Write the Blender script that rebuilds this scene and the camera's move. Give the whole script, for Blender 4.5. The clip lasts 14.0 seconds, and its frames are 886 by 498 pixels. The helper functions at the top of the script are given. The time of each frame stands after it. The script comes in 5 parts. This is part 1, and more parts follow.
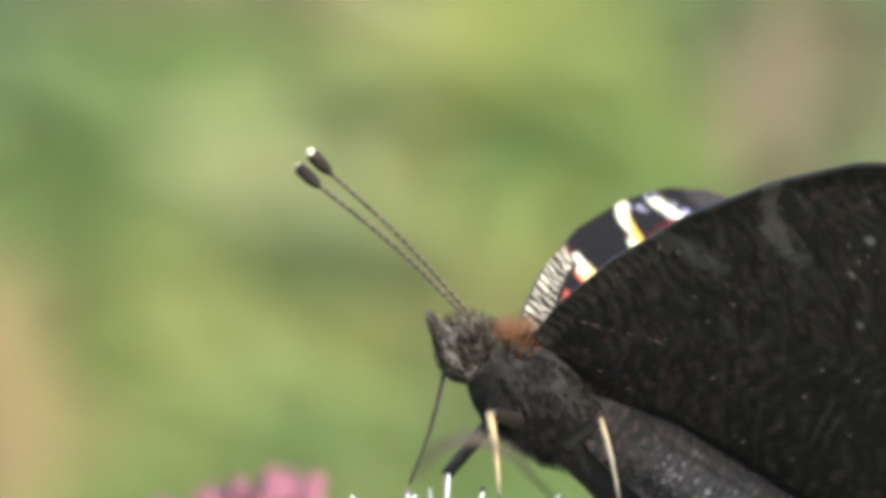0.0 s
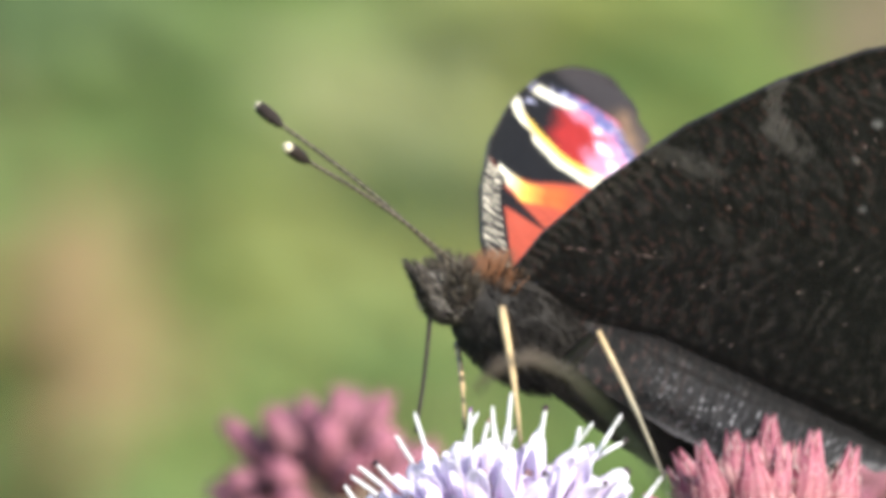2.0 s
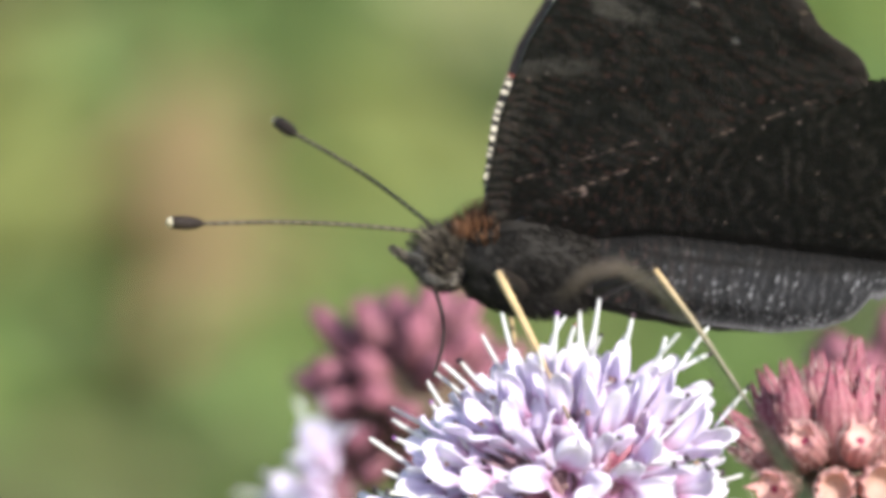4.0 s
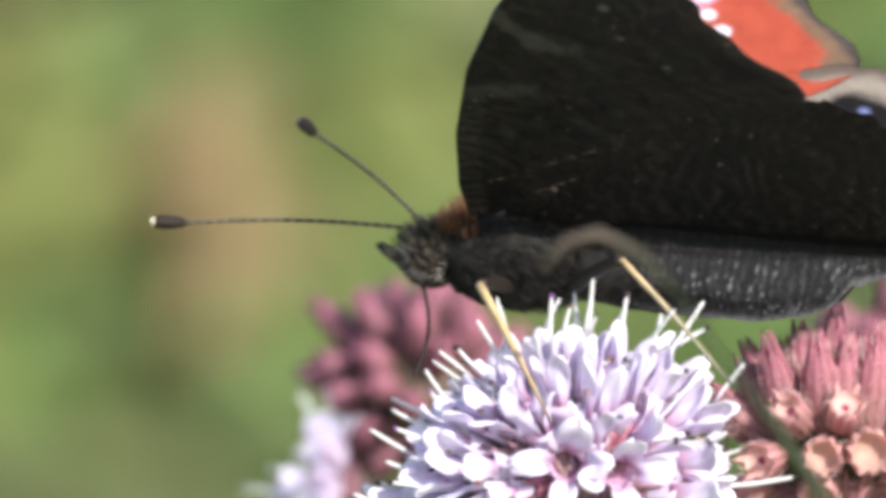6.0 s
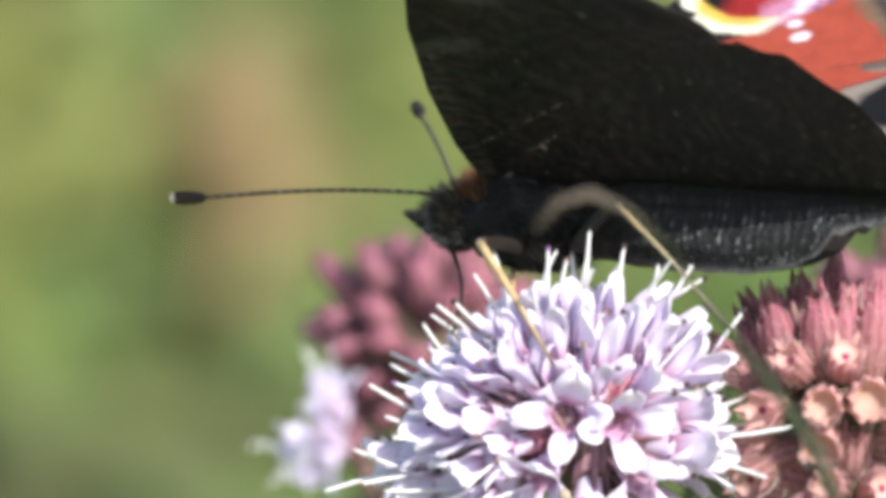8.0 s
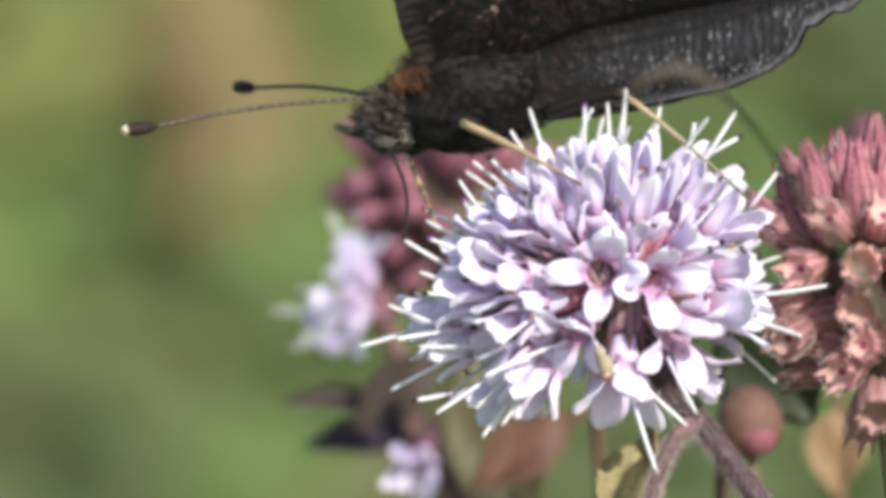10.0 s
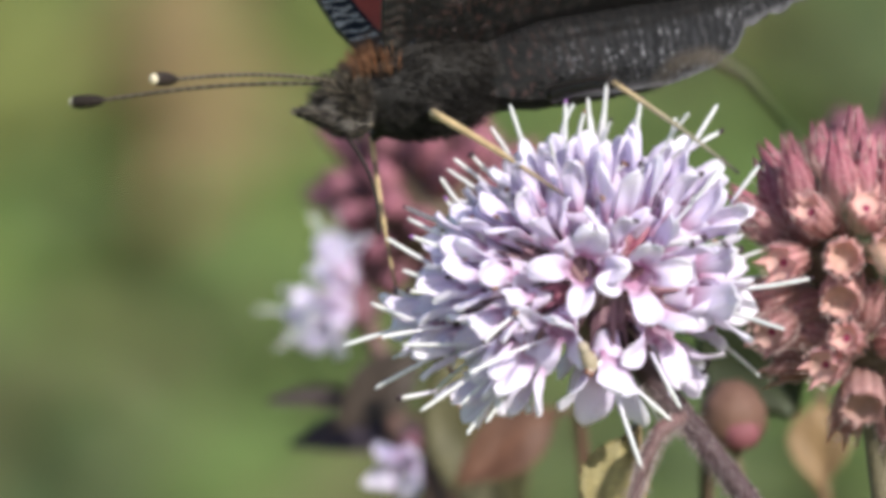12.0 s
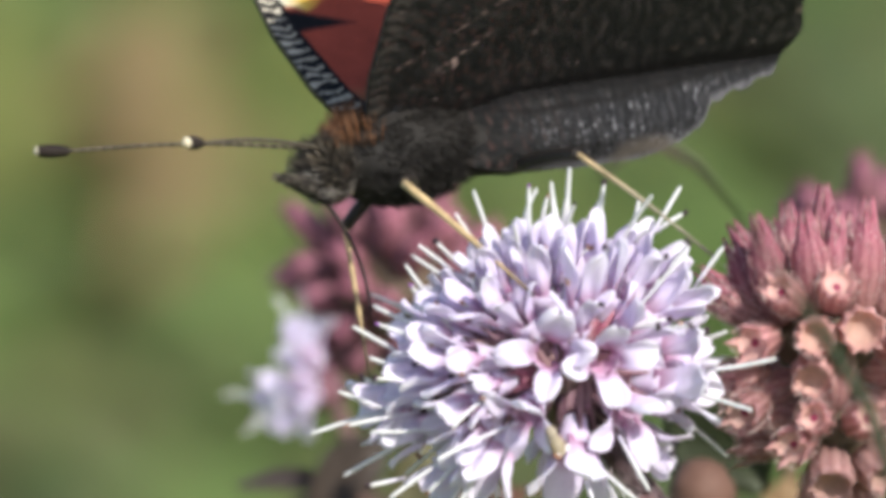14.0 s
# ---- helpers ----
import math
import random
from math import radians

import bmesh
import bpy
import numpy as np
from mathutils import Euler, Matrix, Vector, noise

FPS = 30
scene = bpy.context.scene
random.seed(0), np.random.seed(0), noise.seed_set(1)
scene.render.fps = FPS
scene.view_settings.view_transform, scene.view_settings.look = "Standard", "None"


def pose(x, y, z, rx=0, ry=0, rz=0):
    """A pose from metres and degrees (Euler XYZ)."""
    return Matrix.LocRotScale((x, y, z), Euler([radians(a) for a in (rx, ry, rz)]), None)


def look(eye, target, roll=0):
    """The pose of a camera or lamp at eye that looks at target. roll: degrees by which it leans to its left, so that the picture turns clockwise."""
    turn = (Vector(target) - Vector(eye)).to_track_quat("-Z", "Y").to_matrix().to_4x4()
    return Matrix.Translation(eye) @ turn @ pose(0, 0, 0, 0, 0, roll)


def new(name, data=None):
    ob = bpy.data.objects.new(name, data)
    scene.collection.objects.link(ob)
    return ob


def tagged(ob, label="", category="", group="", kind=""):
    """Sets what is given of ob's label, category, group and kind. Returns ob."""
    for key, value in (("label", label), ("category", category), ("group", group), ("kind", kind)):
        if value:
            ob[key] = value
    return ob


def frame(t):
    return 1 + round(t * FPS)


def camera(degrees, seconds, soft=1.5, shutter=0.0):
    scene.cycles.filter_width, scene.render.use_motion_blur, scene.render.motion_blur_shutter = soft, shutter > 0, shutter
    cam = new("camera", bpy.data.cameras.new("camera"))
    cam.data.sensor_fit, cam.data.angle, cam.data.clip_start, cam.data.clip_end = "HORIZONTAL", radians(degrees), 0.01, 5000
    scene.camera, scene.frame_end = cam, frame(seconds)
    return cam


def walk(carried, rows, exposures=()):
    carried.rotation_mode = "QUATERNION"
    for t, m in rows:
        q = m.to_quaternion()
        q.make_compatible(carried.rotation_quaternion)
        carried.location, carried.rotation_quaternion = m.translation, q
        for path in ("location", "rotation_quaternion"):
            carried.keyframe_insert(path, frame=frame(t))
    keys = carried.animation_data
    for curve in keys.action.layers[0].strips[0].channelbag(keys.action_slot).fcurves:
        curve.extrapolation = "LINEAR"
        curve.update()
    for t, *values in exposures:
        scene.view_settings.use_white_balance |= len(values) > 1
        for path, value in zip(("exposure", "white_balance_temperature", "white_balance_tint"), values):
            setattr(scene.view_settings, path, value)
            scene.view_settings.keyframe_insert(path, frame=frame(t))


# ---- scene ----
MM = 0.001
DIST = 800.0
TILT = -12.0
BASE = pose(0, 0, 0.5, TILT, 0, 0)          # the flower head's own frame: x right, y away, z up
cam = camera(3.402, 14.0, soft=5.0, shutter=0.5)
cam.data.dof.use_dof = True
cam.data.dof.focus_distance = 0.797
cam.data.dof.aperture_fstop = 62.0


def at(x, y, z):
    """A place given in millimetres in the flower head's frame."""
    return BASE @ Vector((x * MM, y * MM, z * MM))


# seconds, aim x and z at the flower's distance, eye x and z, roll
CAMERA = [
    (0.0, 1.80, 22.30, -2.53, 0.72, -1.0),
    (0.5, 1.20, 22.61, -1.47, 0.37, -1.0),
    (1.0, 0.42, 21.41, -0.42, -0.08, -1.0),
    (1.5, -0.27, 20.24, 0.03, -0.44, -0.8),
    (2.0, -1.73, 17.95, 0.07, -0.33, -0.5),
    (2.5, -3.38, 15.91, 0.47, -0.15, -0.4),
    (2.7, -4.54, 14.87, 0.48, 0.06, 1.0),
    (3.0, -6.47, 13.53, 0.00, -0.00, 4.0),
    (3.2, -7.10, 12.97, 0.08, -0.27, 4.2),
    (5.3, -7.30, 12.09, 2.60, -0.15, 0.0),
    (5.5, -7.45, 12.33, 2.69, -0.06, 0.0),
    (6.0, -6.21, 11.79, 3.75, 0.36, 0.0),
    (6.5, -6.03, 13.03, 4.60, 0.58, 0.0),
    (7.0, -5.92, 13.72, 5.54, 0.85, -0.3),
    (7.5, -5.72, 12.13, 6.39, 1.08, -1.0),
    (8.0, -6.05, 9.32, 6.53, 0.53, -0.8),
    (8.5, -6.63, 6.54, 5.50, -1.08, -0.2),
    (9.0, -7.12, 3.61, 4.17, -3.03, 0.0),
    (9.2, -7.45, 2.73, 3.54, -3.46, 0.0),
    (11.3, -7.57, 1.34, 0.14, -4.63, -1.0),
    (11.5, -7.48, 1.37, 0.22, -4.63, -1.0),
    (12.0, -7.05, 1.51, 0.78, -4.34, -1.0),
    (12.5, -6.60, 1.62, 1.21, -4.01, -1.0),
    (13.0, -6.20, 1.80, 1.02, -3.76, -1.1),
    (13.5, -5.70, 3.14, 0.91, -3.22, -1.5),
    (14.0, -5.07, 6.08, 1.00, -1.37, -2.0),
]


def camera_pose(ax, az, ex, ez, roll):
    eye, aim = at(ex, -DIST, ez), at(ax, 0, az)
    return look(eye, aim, roll)


EXPOSURES = [(0.0, 1.07), (1.5, 1.02), (2.5, 0.87), (3.2, 0.8), (5.3, 0.7), (7.0, 0.8), (9.2, 0.62), (11.3, 0.35), (14.0, 0.35)]
walk(cam, [(t, camera_pose(*row)) for t, *row in CAMERA], EXPOSURES)

# ---- light ----
SUN_WAY = BASE.to_3x3() @ Vector((0.555, -0.83, 0.5)).normalized()   # towards the sun
sun = new("sun", bpy.data.lights.new("sun", "SUN"))
sun.data.energy, sun.data.angle, sun.data.color = 4.35, radians(0.6), (1.0, 0.965, 0.91)
sun.matrix_world = look((0, 0, 5), Vector((0, 0, 5)) - SUN_WAY)
world = bpy.data.worlds.new("sky")
scene.world = world
world.use_nodes = True
sky = world.node_tree.nodes.new("ShaderNodeTexSky")
sky.sky_type, sky.sun_disc = "NISHITA", False
sky.sun_elevation = math.asin(SUN_WAY.z)
sky.sun_rotation = math.atan2(SUN_WAY.x, SUN_WAY.y)
ground_light = world.node_tree.nodes["Background"]
ground_light.inputs["Strength"].default_value = 0.15
world.node_tree.links.new(sky.outputs[0], ground_light.inputs[0])


# ---- materials ----
def material(name, color, rough=0.6, vary=0.25, size=900.0, fine=6000.0, bump=0.2, sheer=0.0, spec=0.3, col=False,
             sheen=0.0, random_tint=0.0, stretch=(1, 1, 1), subsurface=0.0):
    """A surface with colour variation at two scales, fine relief and, where sheer, light shining through."""
    mat = bpy.data.materials.new(name)
    mat.use_nodes = True
    nt = mat.node_tree
    n, link = nt.nodes, nt.links.new
    shader, out = n["Principled BSDF"], n["Material Output"]
    shader.inputs["Roughness"].default_value = rough
    shader.inputs["Specular IOR Level"].default_value = spec
    shader.inputs["Sheen Weight"].default_value = sheen
    coord = n.new("ShaderNodeTexCoord")
    mapping = n.new("ShaderNodeMapping")
    mapping.inputs["Scale"].default_value = stretch
    link(coord.outputs["Object"], mapping.inputs[0])
    big, small = n.new("ShaderNodeTexNoise"), n.new("ShaderNodeTexNoise")
    for tex, scale in ((big, size), (small, fine)):
        tex.inputs["Scale"].default_value = scale
        tex.inputs["Detail"].default_value = 3
        link(mapping.outputs[0], tex.inputs["Vector"])
    base = n.new("ShaderNodeRGB")
    base.outputs[0].default_value = (*color, 1)
    source = base.outputs[0]
    if col:
        attribute = n.new("ShaderNodeVertexColor")
        attribute.layer_name = "col"
        source = attribute.outputs[0]
    add = n.new("ShaderNodeMath")
    add.operation = "ADD"
    link(big.outputs[0], add.inputs[0])
    link(small.outputs[0], add.inputs[1])
    ramp = n.new("ShaderNodeMapRange")
    ramp.inputs["From Min"].default_value, ramp.inputs["From Max"].default_value = 0.6, 1.4
    ramp.inputs["To Min"].default_value, ramp.inputs["To Max"].default_value = 1 - vary, 1 + vary
    link(add.outputs[0], ramp.inputs["Value"])
    hsv = n.new("ShaderNodeHueSaturation")
    link(source, hsv.inputs["Color"])
    value = ramp.outputs[0]
    if random_tint:
        info = n.new("ShaderNodeObjectInfo")
        spread = n.new("ShaderNodeMapRange")
        spread.inputs["To Min"].default_value, spread.inputs["To Max"].default_value = 1 - random_tint, 1 + random_tint
        link(info.outputs["Random"], spread.inputs["Value"])
        times = n.new("ShaderNodeMath")
        times.operation = "MULTIPLY"
        link(value, times.inputs[0])
        link(spread.outputs[0], times.inputs[1])
        value = times.outputs[0]
    link(value, hsv.inputs["Value"])
    link(hsv.outputs[0], shader.inputs["Base Color"])
    if bump:
        relief = n.new("ShaderNodeBump")
        relief.inputs["Strength"].default_value, relief.inputs["Distance"].default_value = bump, 0.0002
        link(small.outputs[0], relief.inputs["Height"])
        link(relief.outputs[0], shader.inputs["Normal"])
    if sheer:
        glow, mix = n.new("ShaderNodeBsdfTranslucent"), n.new("ShaderNodeMixShader")
        mix.inputs[0].default_value = sheer
        link(hsv.outputs[0], glow.inputs[0])
        link(shader.outputs[0], mix.inputs[1])
        link(glow.outputs[0], mix.inputs[2])
        link(mix.outputs[0], out.inputs["Surface"])
    return mat


PETAL = material("petal", (0.78, 0.68, 0.86), 0.6, 0.08, 400, 5000, 0.15, sheer=0.47, spec=0.15, col=True, random_tint=0.05)
STAMEN = material("stamen", (0.82, 0.76, 0.85), 0.5, 0.1, 600, 4000, 0.1, sheer=0.25, col=True)
CALYX_PINK = material("calyx_pink", (0.5, 0.17, 0.17), 0.6, 0.22, 300, 2500, 0.2, sheer=0.42, col=True, random_tint=0.2)
CALYX_DARK = material("calyx_dark", (0.3, 0.07, 0.11), 0.65, 0.35, 500, 4000, 0.4, col=True, random_tint=0.2)
STEM = material("hairy_stem", (0.2, 0.09, 0.09), 0.6, 0.4, 400, 4000, 0.4, col=True)
LEAF = material("leaf", (0.05, 0.07, 0.03), 0.55, 0.35, 200, 2500, 0.4, sheer=0.25, col=True)
HAIR = material("hair", (0.6, 0.5, 0.45), 0.5, 0.2, 500, 3000, 0.0, sheer=0.3, col=True)
FUR = material("fur", (0.03, 0.025, 0.02), 0.65, 0.5, 800, 5000, 0.4, col=True, spec=0.15)
EYE = material("eye", (0.035, 0.024, 0.018), 0.4, 0.6, 1500, 6000, 0.4, spec=0.3)
LEG = material("leg", (0.6, 0.42, 0.17), 0.45, 0.3, 900, 5000, 0.3, col=True)
WING_UPPER = material("wing_upper", (0.4, 0.1, 0.04), 0.65, 0.28, 700, 5000, 0.3, sheer=0.06, col=True, spec=0.1)
WING_UNDER = material("wing_under", (0.02, 0.017, 0.014), 0.5, 0.55, 900, 4500, 1.0, sheer=0.0, col=True, spec=0.12, stretch=(2.0, 1, 0.8))
GRASS = material("grass", (0.16, 0.2, 0.06), 0.6, 0.35, 9, 60, 0.2, sheer=0.35, col=True)
EARTH = material("earth", (0.14, 0.17, 0.06), 0.8, 0.4, 6, 60, 0.3)


# ---- building helpers ----
class Shape:
    """Vertices in millimetres, faces and a colour per vertex, gathered before they become a mesh."""

    def __init__(self):
        self.v, self.f, self.c, self.m = [], [], [], []

    def add(self, verts, faces, color, slot=0):
        k = len(self.v)
        self.v += [tuple(p) for p in verts]
        self.f += [tuple(i + k for i in face) for face in faces]
        self.m += [slot] * len(faces)
        self.c += list(color) if isinstance(color, list) else [color] * len(verts)

    def tube(self, points, radii, color, sides=8, slot=0):
        points = [Vector(p) for p in points]
        verts, cols, faces = [], [], []
        side = None
        for i, p in enumerate(points):
            way = (points[min(i + 1, len(points) - 1)] - points[max(i - 1, 0)]).normalized()
            if side is None:
                side = way.orthogonal().normalized()
            side = (side - way * side.dot(way)).normalized()
            other = way.cross(side)
            for k in range(sides):
                a = 2 * math.pi * k / sides
                verts.append(p + (side * math.cos(a) + other * math.sin(a)) * radii[i])
                cols.append(color[i] if isinstance(color, list) else color)
        for i in range(len(points) - 1):
            for k in range(sides):
                j = (k + 1) % sides
                faces.append((i * sides + k, i * sides + j, (i + 1) * sides + j, (i + 1) * sides + k))
        faces.append(tuple(range(sides - 1, -1, -1)))
        faces.append(tuple((len(points) - 1) * sides + k for k in range(sides)))
        self.add(verts, faces, cols, slot)

    def ball(self, centre, radii, color, rings=10, sides=14, rough=0.0, turn=None, slot=0):
        centre, verts, faces, cols = Vector(centre), [], [], []
        for i in range(rings + 1):
            a = math.pi * i / rings
            for k in range(sides):
                b = 2 * math.pi * k / sides
                p = Vector((math.sin(a) * math.cos(b) * radii[0], math.sin(a) * math.sin(b) * radii[1], math.cos(a) * radii[2]))
                if rough:
                    p *= 1 + rough * noise.noise(p * 1.3)
                if turn:
                    p = turn @ p
                verts.append(centre + p)
                cols.append(color)
        for i in range(rings):
            for k in range(sides):
                j = (k + 1) % sides
                faces.append((i * sides + k, (i + 1) * sides + k, (i + 1) * sides + j, i * sides + j))
        self.add(verts, faces, cols, slot)

    def mesh(self, name, *mats, smooth=True, scale=MM):
        data = bpy.data.meshes.new(name)
        data.from_pydata([(x * scale, y * scale, z * scale) for x, y, z in self.v], [], self.f)
        layer = data.color_attributes.new("col", "FLOAT_COLOR", "POINT")
        layer.data.foreach_set("color", [x for c in self.c for x in (*c, 1.0)])
        for mat in mats:
            data.materials.append(mat)
        data.polygons.foreach_set("material_index", self.m)
        data.polygons.foreach_set("use_smooth", [smooth] * len(self.f))
        data.update()
        return data


def part(name, shape, mat, parent, label="", m=None):
    """One mesh object under a thing or a part."""
    data = shape.mesh(name, *(mat if isinstance(mat, tuple) else (mat,))) if isinstance(shape, Shape) else shape
    ob = new(name, data)
    ob.parent = parent
    if m is not None:
        ob.matrix_local = m
    return tagged(ob, label)


def thing(name, label, category, m, group="", kind=""):
    ob = new(name)
    ob.empty_display_size = 0.002
    ob.matrix_world = m
    return tagged(ob, label, category, group, kind)


def mm_pose(x, y, z, rx=0, ry=0, rz=0):
    return pose(x * MM, y * MM, z * MM, rx, ry, rz)


def aim_z(place, way, spin=0.0):
    """A pose at place (mm) whose z axis points along way."""
    turn = Vector(way).to_track_quat("Z", "Y").to_matrix().to_4x4()
    return Matrix.Translation(Vector(place) * MM) @ turn @ pose(0, 0, 0, 0, 0, spin)


def mixed(a, b, k):
    k = min(1, max(0, k))
    return tuple(x + (y - x) * k for x, y in zip(a, b))


def smooth_curve(points, x):
    if x <= points[0][0]:
        return points[0][1]
    for (x0, y0), (x1, y1) in zip(points, points[1:]):
        if x <= x1:
            k = (x - x0) / (x1 - x0)
            return y0 + (y1 - y0) * k
    return points[-1][1]


# ---- ground and far meadow ----
def ground():
    data = bpy.data.meshes.new("ground")
    bm = bmesh.new()
    bmesh.ops.create_grid(bm, x_segments=60, y_segments=60, size=40)
    for v in bm.verts:
        v.co.z = 0.01 * noise.noise(v.co * 0.7)
    bm.to_mesh(data)
    bm.free()
    data.materials.append(EARTH)
    tagged(new("ground", data), "green and brown meadow ground", "ground", kind="structure")


GREENS = [(0.19, 0.25, 0.09), (0.14, 0.2, 0.08), (0.11, 0.16, 0.07), (0.24, 0.27, 0.11), (0.18, 0.18, 0.09)]
TAN, LIME, SAGE, DEEP, OLIVE, FRESH, SUNNY, DUN = ((0.4, 0.26, 0.13), (0.32, 0.36, 0.07), (0.34, 0.36, 0.17), (0.085, 0.145, 0.05), (0.21, 0.205, 0.08),
                                                   (0.17, 0.27, 0.07), (0.335, 0.365, 0.1), (0.27, 0.21, 0.14))
MOSS = (0.12, 0.165, 0.065)
# herbs and dry tufts of the meadow: place across and up (mm), width, height, colour
CLUMPS = [
    (-67, 62, 2, 11, TAN), (-67.5, 46, 2, 10, TAN), (-116, 56, 8, 16, LIME), (-72, 28, 10, 9, FRESH), (-80, 84, 14, 7, FRESH), (-60, 86, 22, 10, FRESH), (-38, 80, 18, 14, FRESH), (-39, 58, 16, 18, FRESH),
    (-92, 88, 20, 14, OLIVE), (-98, 22, 16, 14, FRESH), (-55, 32, 20, 20, FRESH), (-86, 8, 20, 16, FRESH), (-98, -18, 16, 12, MOSS), (-62, 6, 18, 14, MOSS),
    (-58, 118, 16, 16, DEEP), (-40, 110, 16, 16, FRESH), (-62, 104, 12, 9, DEEP), (-32, 130, 16, 12, DUN), (22, 122, 34, 18, SUNNY), (48, 114, 26, 18, SUNNY), (0, 108, 18, 14, SAGE),
    (-24, 84, 18, 16, SAGE), (-10, 64, 26, 18, SUNNY), (-20, 52, 22, 16, SUNNY), (4, 70, 12, 16, DEEP), (82, 112, 16, 16, DUN), (84, 128, 16, 12, DEEP),
    (44, 92, 26, 16, FRESH), (18, 32, 36, 22, FRESH), (60, 60, 30, 30, MOSS), (20, 90, 26, 16, SUNNY), (30, 0, 40, 20, FRESH), (-30, 5, 20, 16, OLIVE),
    (-118, 34, 16, 16, SUNNY), (-94, 66, 14, 16, SUNNY), (-92, 42, 14, 18, SUNNY), (-46, 46, 14, 16, SUNNY), (-112, 4, 18, 14, FRESH), (-116, -24, 20, 14, OLIVE), (-90, -26, 20, 14, MOSS), (-74, 112, 14, 10, DEEP), (-66, -22, 20, 14, FRESH), (-40, -22, 20, 14, OLIVE),
    (-76, -4, 18, 14, OLIVE), (-10, -16, 22, 18, MOSS), (-48, 16, 16, 16, FRESH), (-130, 70, 18, 20, OLIVE), (-130, 100, 18, 20, OLIVE), (-4, 30, 22, 20, FRESH), (20, 60, 24, 20, OLIVE), (-20, 41, 18, 12, SUNNY), (-27, 64, 14, 12, SUNNY),
]


def leaf_blade(shape, root, way, up, length, width, color, bend=0.3):
    way, up = Vector(way).normalized(), Vector(up)
    side = way.cross(up).normalized()
    up = side.cross(way).normalized()
    verts = []
    for i in range(7):
        k = i / 6
        w = width * math.sin(math.pi * min(0.97, 0.08 + 0.89 * k)) * 0.5
        mid = Vector(root) + way * length * k - up * length * bend * k * k
        verts += [mid - side * w, mid + up * -0.15 * w, mid + side * w]
    faces = []
    for i in range(6):
        for j in range(2):
            faces.append((i * 3 + j, i * 3 + j + 1, i * 3 + j + 4, i * 3 + j + 3))
    shape.add(verts, faces, color)


def meadow():
    """Low meadow herbs far behind the flower, and the grass between them and the open ground."""
    rng = random.Random(4)
    looks = {TAN: "tan dry seed head", LIME: "yellow-green leafy herb", SAGE: "pale grey-green herb", DEEP: "dark green leafy herb", OLIVE: "olive-brown herb",
             FRESH: "fresh green leafy herb", SUNNY: "sunlit yellow-green herb", DUN: "brownish withered herb", MOSS: "moss-green low herb"}
    sunny_side = Vector((0.3, -0.75, 0.6))
    for x0, z0, wide, tall, colour in CLUMPS:
        rng = random.Random(int(1000 + 7 * x0 + 131 * z0))
        foot = BASE.to_3x3() @ Vector((x0, 2030, z0))
        herb = thing("meadow_herb", looks[colour] + " in the sunny meadow, out of focus", "herb", pose(foot.x * MM, foot.y * MM, 0), "meadow herbs")
        leaves, stems = Shape(), Shape()
        for _ in range({TAN: 30, LIME: 70}.get(colour, 90)):
            x, y, z = rng.gauss(x0, wide * 0.55), rng.uniform(1960, 2080) - (20 if colour == TAN else 0), rng.gauss(z0, tall * 0.62)
            p = BASE.to_3x3() @ Vector((x, y, z)) - Vector((foot.x, foot.y, -500))
            c = mixed(colour, rng.choice(GREENS), rng.random() * 0.35)
            way = Vector((rng.uniform(-1, 1), rng.uniform(-0.6, 0.2), rng.uniform(-0.4, 1)))
            if colour == TAN:
                way.x *= 0.25
            way -= sunny_side * way.dot(sunny_side) * 0.85
            leaf_blade(leaves, p, way, sunny_side, rng.uniform(14, 30), rng.uniform(7, 14), (0.785 * c[0], 0.79 * c[1], 0.72 * c[2]), 0.15)
        for _ in range(5):
            dx = rng.uniform(-wide, wide) * 0.4
            stems.tube([(dx, 0, foot.z + 500), (dx * 0.6, 3, (foot.z + 500) * 0.5), (dx * 0.2, 5, -5)], [0.8, 1.2, 1.5], mixed(colour, OLIVE, 0.5), 5)
        tagged(part("foliage", leaves, GRASS, herb), kind="stuff")
        tagged(part("stalk_tuft", stems, GRASS, herb), kind="stuff")
    shape = Shape()
    for _ in range(3600):
        x, y = rng.uniform(-500, 500), rng.uniform(2100, 3600)
        c = mixed(rng.choice(GREENS), rng.choice(GREENS), rng.random())
        leaf_blade(shape, (x, y, rng.uniform(0, 80)), (rng.uniform(-1, 1), rng.uniform(-0.8, 0.3), rng.uniform(0.1, 1)), (0, -0.5, 1),
                   rng.uniform(30, 70), rng.uniform(12, 26), c)
    wide = random.Random(8)
    for _ in range(9000):
        x, y = wide.gauss(0, 1600), wide.uniform(-2600, 4200)
        if abs(x) < 520 and y > 2000 or y > -1500 and y < 300 and abs(x) < 150:
            continue
        leaf_blade(shape, (x, y, wide.uniform(0, 20)), (wide.uniform(-1, 1), wide.uniform(-0.8, 0.6), wide.uniform(0.3, 1)), (0, -0.5, 1),
                   wide.uniform(40, 110), wide.uniform(8, 22), mixed(wide.choice(GREENS), wide.choice(GREENS), wide.random()))
    tagged(new("meadow_grass", shape.mesh("meadow_grass", GRASS)), "sunlit green meadow grass out of focus", "grass", kind="stuff")


ground()
meadow()


# ---- the mint flower head ----
HEAD = Vector((0.4, 0, -0.2))
LILAC, WHITE_LILAC, THROAT = (0.85, 0.77, 0.92), (0.92, 0.885, 0.95), (0.5, 0.22, 0.38)


